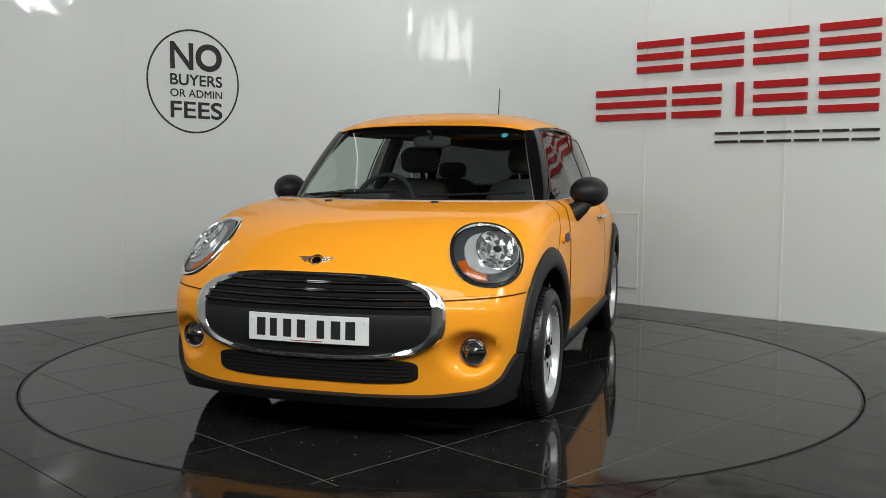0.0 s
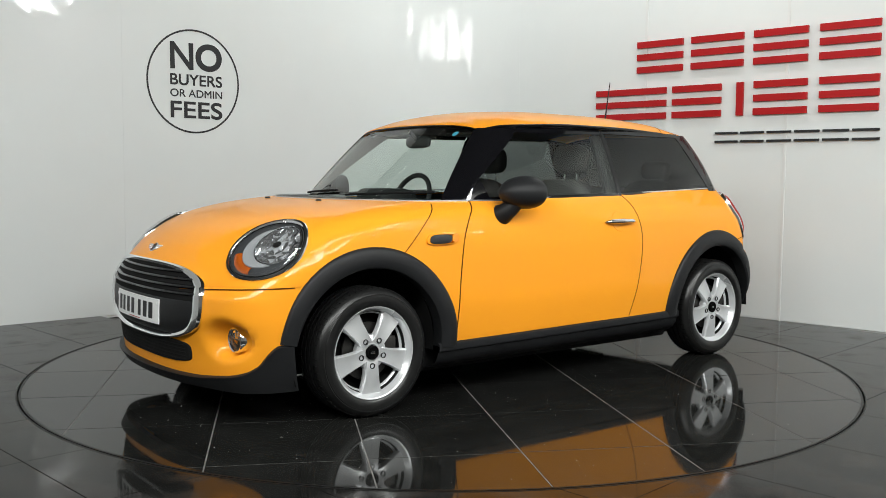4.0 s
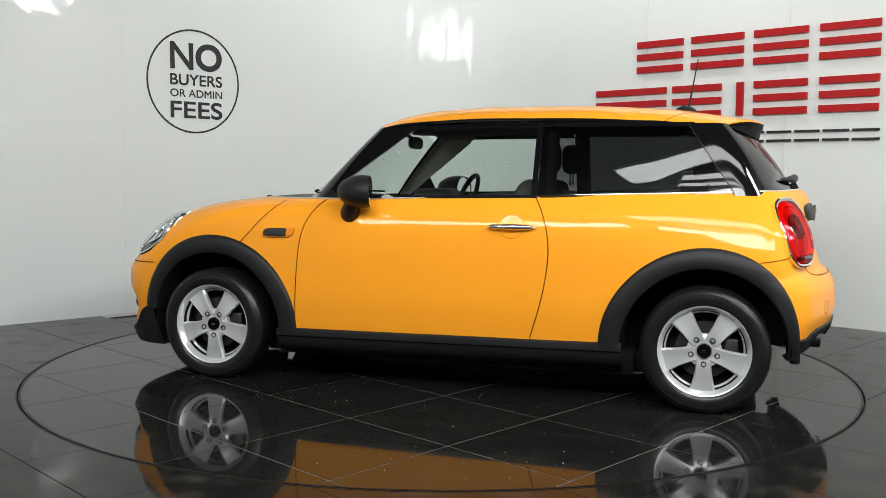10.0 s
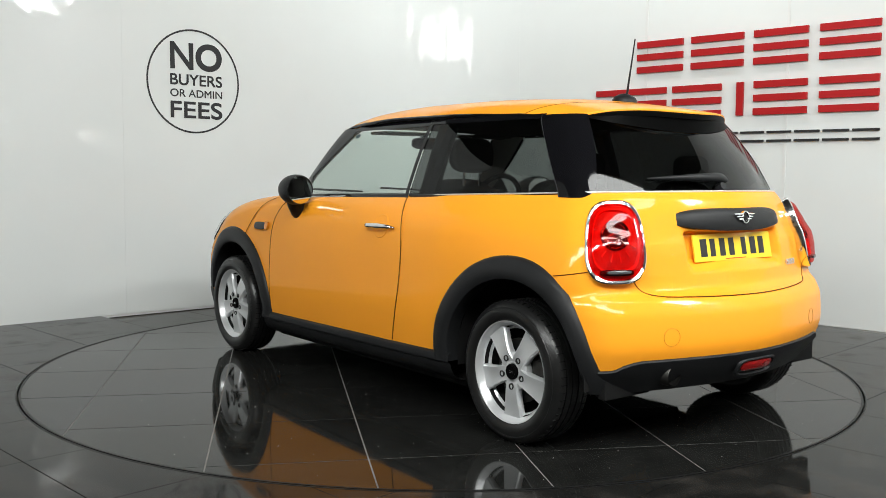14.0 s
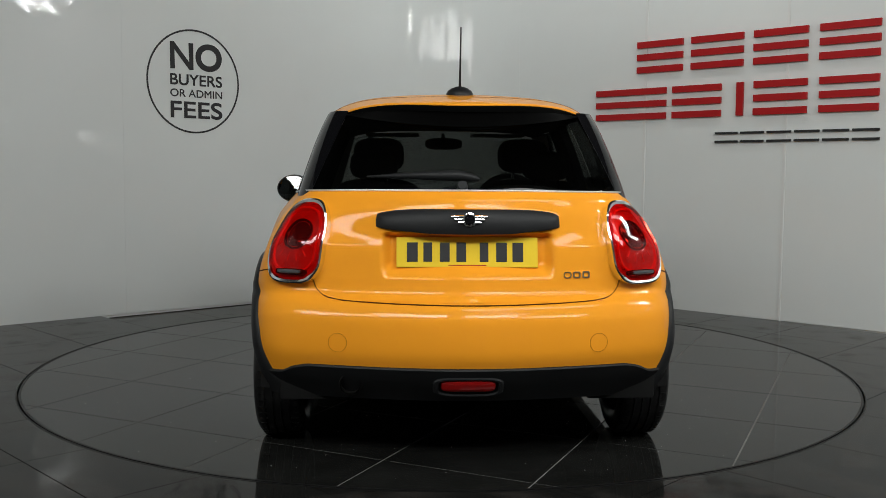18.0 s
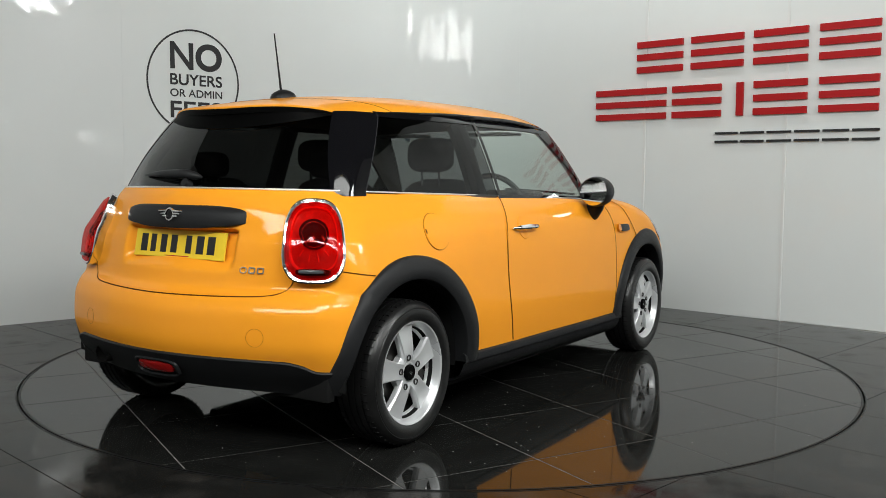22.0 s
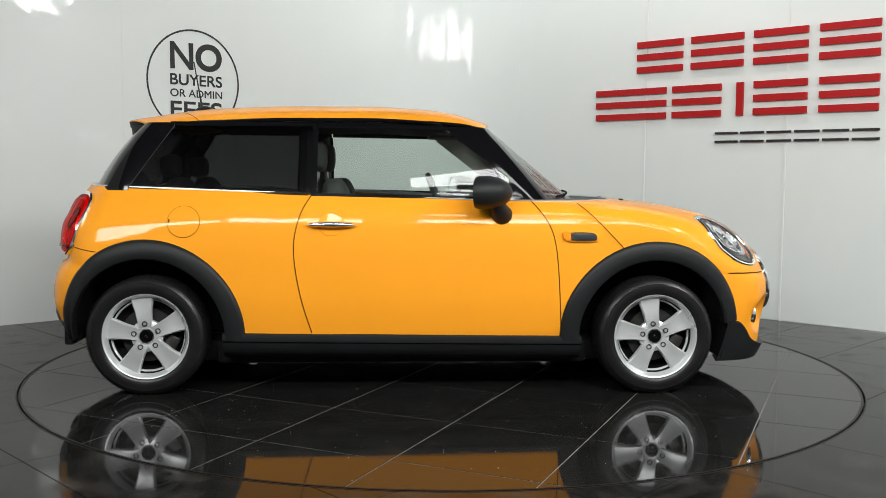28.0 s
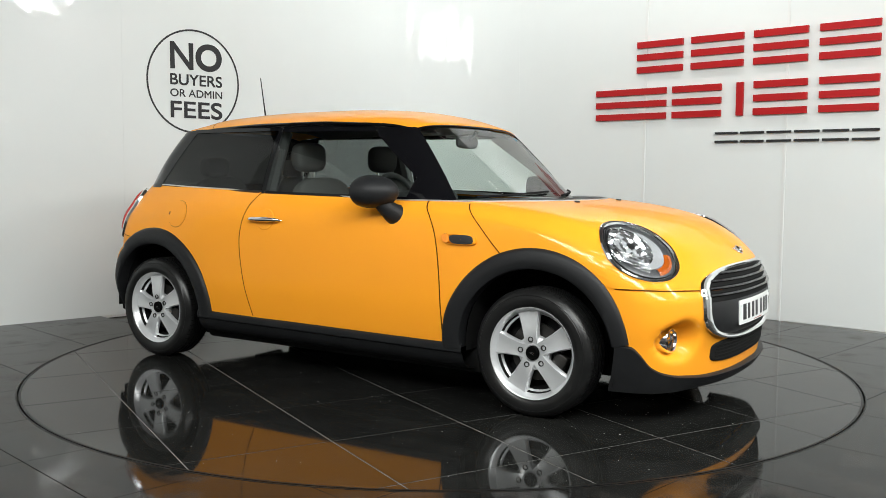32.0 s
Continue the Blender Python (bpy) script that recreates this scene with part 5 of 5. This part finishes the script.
for x, z, hw, names in ((-0.32, 0.84, 0.245, "front_seat"), (-1.13, 0.84, 0.22, "rear_seat")):
    for y in (0.36, -0.36):
        seat = part(names, rounded(x, y, z, 0.075, hw, 0.225), CLOTH, car, "charcoal cloth seat back")
        seat.matrix_basis = Matrix.Translation((x, y, z)) @ Matrix.Rotation(radians(-14), 4, "Y") @ Matrix.Translation((-x, -y, -z))
        hz = 1.178 if names == "front_seat" else 1.12
        hx = x - (0.130 if names == "front_seat" else 0.085)
        part("headrest", rounded(hx, y, hz, 0.05, 0.125 if names == "front_seat" else 0.10, 0.085 if names == "front_seat" else 0.06), CLOTH, seat, "charcoal cloth headrest", loc=seat.matrix_basis.inverted())
        for d in (0.05, -0.05):
            part("headrest_post", tube([(hx, y + d, hz - 0.15), (hx, y + d, hz - 0.05)], 0.006, 8), CHROME, seat, loc=seat.matrix_basis.inverted())
part("parcel_shelf", box(-1.60, -1.20, -0.58, 0.58, 0.93, 0.95), TRIM, car, "dark parcel shelf")
part("rear_view_mirror", rounded(0.40, 0.0, 1.265, 0.018, 0.11, 0.035), TRIM, car, "black interior mirror")
part("mirror_stalk", tube([(0.40, 0, 1.27), (0.46, 0, 1.32)], 0.012, 8), TRIM, car)
for s in (1, -1):
    part("sun_visor", box(0.16, 0.32, s * 0.30 - 0.15, s * 0.30 + 0.15, 1.300, 1.315, 0.006), LINER, car)
    part("belt_pillar", tube([(-0.485, 0.665 * s, 0.95), (-0.485, 0.575 * s, 1.2), (-0.485, 0.525 * s, 1.315)], 0.045, 8), TRIM, car, "dark inner pillar trim")
part("sticker", blob(SCREEN, 0.43, 1.295, oval(0.017, 0.012), [(1.0, 0.001), (0.01, 0.0015)], 20), BLUE, car, "small blue round sticker")

# ================= lamps of the place and added wall fill ===
COOL = (0.974, 1.0, 0.975)


def strip_light(eye, target, length, watts, turn=90, gap=0.26, wide=0.13):
    """A twin-tube fixture that faces its target and hangs from the ceiling on two rods."""
    m = look(eye, target) @ Matrix.Rotation(radians(turn), 4, "Z")
    h = length / 2 + 0.03
    body = box(-h, h, -0.24, 0.24, 0.020, 0.050, 0.006)
    fixture = tagged(part("strip_light", body, FIXTURE, loc=m), "white twin-tube strip light hung from the ceiling", "lamp", "strip lights of the showroom")
    for x in (-h, h - 0.03):
        part("end_cap", box(x, x + 0.03, -0.24, 0.24, -0.02, 0.020, 0.004), FIXTURE, fixture)
    for x in (-0.35 * length, 0.35 * length):
        top = m @ Vector((x, 0, 0.045))
        rod = [(top.x, top.y, top.z + (CEILING - top.z) * k) for k in (0.0, 0.5, 1.0)]
        part("hanger_rod", tube(rod, 0.006, 6), FIXTURE, fixture, loc=m.inverted())
    for d in (-gap / 2, gap / 2):
        lamp = area("tube_lamp", eye, target, length, wide, watts / 2, COOL)
        lamp.matrix_world = m @ Matrix.Translation((0, d, 0))


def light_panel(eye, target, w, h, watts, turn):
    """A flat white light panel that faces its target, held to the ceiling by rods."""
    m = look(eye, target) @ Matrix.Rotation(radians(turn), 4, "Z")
    body = tagged(part("light_panel", box(-w / 2 - 0.03, w / 2 + 0.03, -h / 2 - 0.03, h / 2 + 0.03, 0.015, 0.06, 0.006), FIXTURE, loc=m), "unseen flat white light panel hung from the ceiling", "lamp", "light panels of the showroom")
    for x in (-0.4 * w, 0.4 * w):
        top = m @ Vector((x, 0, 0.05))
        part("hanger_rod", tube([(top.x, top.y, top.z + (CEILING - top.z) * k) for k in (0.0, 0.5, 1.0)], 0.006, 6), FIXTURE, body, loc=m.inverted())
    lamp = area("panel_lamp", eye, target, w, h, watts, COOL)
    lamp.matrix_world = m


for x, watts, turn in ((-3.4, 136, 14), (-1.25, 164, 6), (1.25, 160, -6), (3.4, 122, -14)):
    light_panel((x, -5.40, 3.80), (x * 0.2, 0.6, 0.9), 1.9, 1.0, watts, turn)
# added fill: unseen washers that brighten the back wall, turned away from the car
for x, y, aim, watts in ((-1.75, 1.35, (-2.65, 2.20), 9), (0.0, 2.30, (0.0, 3.55), 20), (1.75, 1.35, (2.65, 2.20), 30)):
    light_panel((x, y, CEILING - 0.16), (aim[0], aim[1], 2.7), 1.5, 0.25, watts, 0)
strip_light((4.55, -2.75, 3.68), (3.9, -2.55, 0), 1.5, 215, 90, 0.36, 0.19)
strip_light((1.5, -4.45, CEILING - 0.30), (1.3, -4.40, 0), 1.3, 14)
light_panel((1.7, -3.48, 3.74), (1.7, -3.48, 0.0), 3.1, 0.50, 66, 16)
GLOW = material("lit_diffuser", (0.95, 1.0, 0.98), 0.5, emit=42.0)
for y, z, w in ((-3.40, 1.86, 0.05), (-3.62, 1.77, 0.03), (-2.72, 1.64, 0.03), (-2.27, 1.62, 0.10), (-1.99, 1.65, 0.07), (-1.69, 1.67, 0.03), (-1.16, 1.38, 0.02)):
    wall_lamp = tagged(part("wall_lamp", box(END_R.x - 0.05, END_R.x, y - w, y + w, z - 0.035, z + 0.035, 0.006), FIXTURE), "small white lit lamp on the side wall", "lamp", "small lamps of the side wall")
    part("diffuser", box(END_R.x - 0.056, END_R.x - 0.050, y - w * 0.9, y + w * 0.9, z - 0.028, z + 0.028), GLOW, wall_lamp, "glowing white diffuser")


def motions():
    rows_t, rows_c = [], []
    for t, deg in TURN:
        rows_t.append((t, pose(0, 0, 0, 0, 0, deg)))
        rows_c.append((t, pose(0, 0, 0, 0, 0, deg) @ pose(CAR_OFF[0], CAR_OFF[1], 0)))
    walk(turntable, rows_t)
    walk(car, rows_c)


motions()
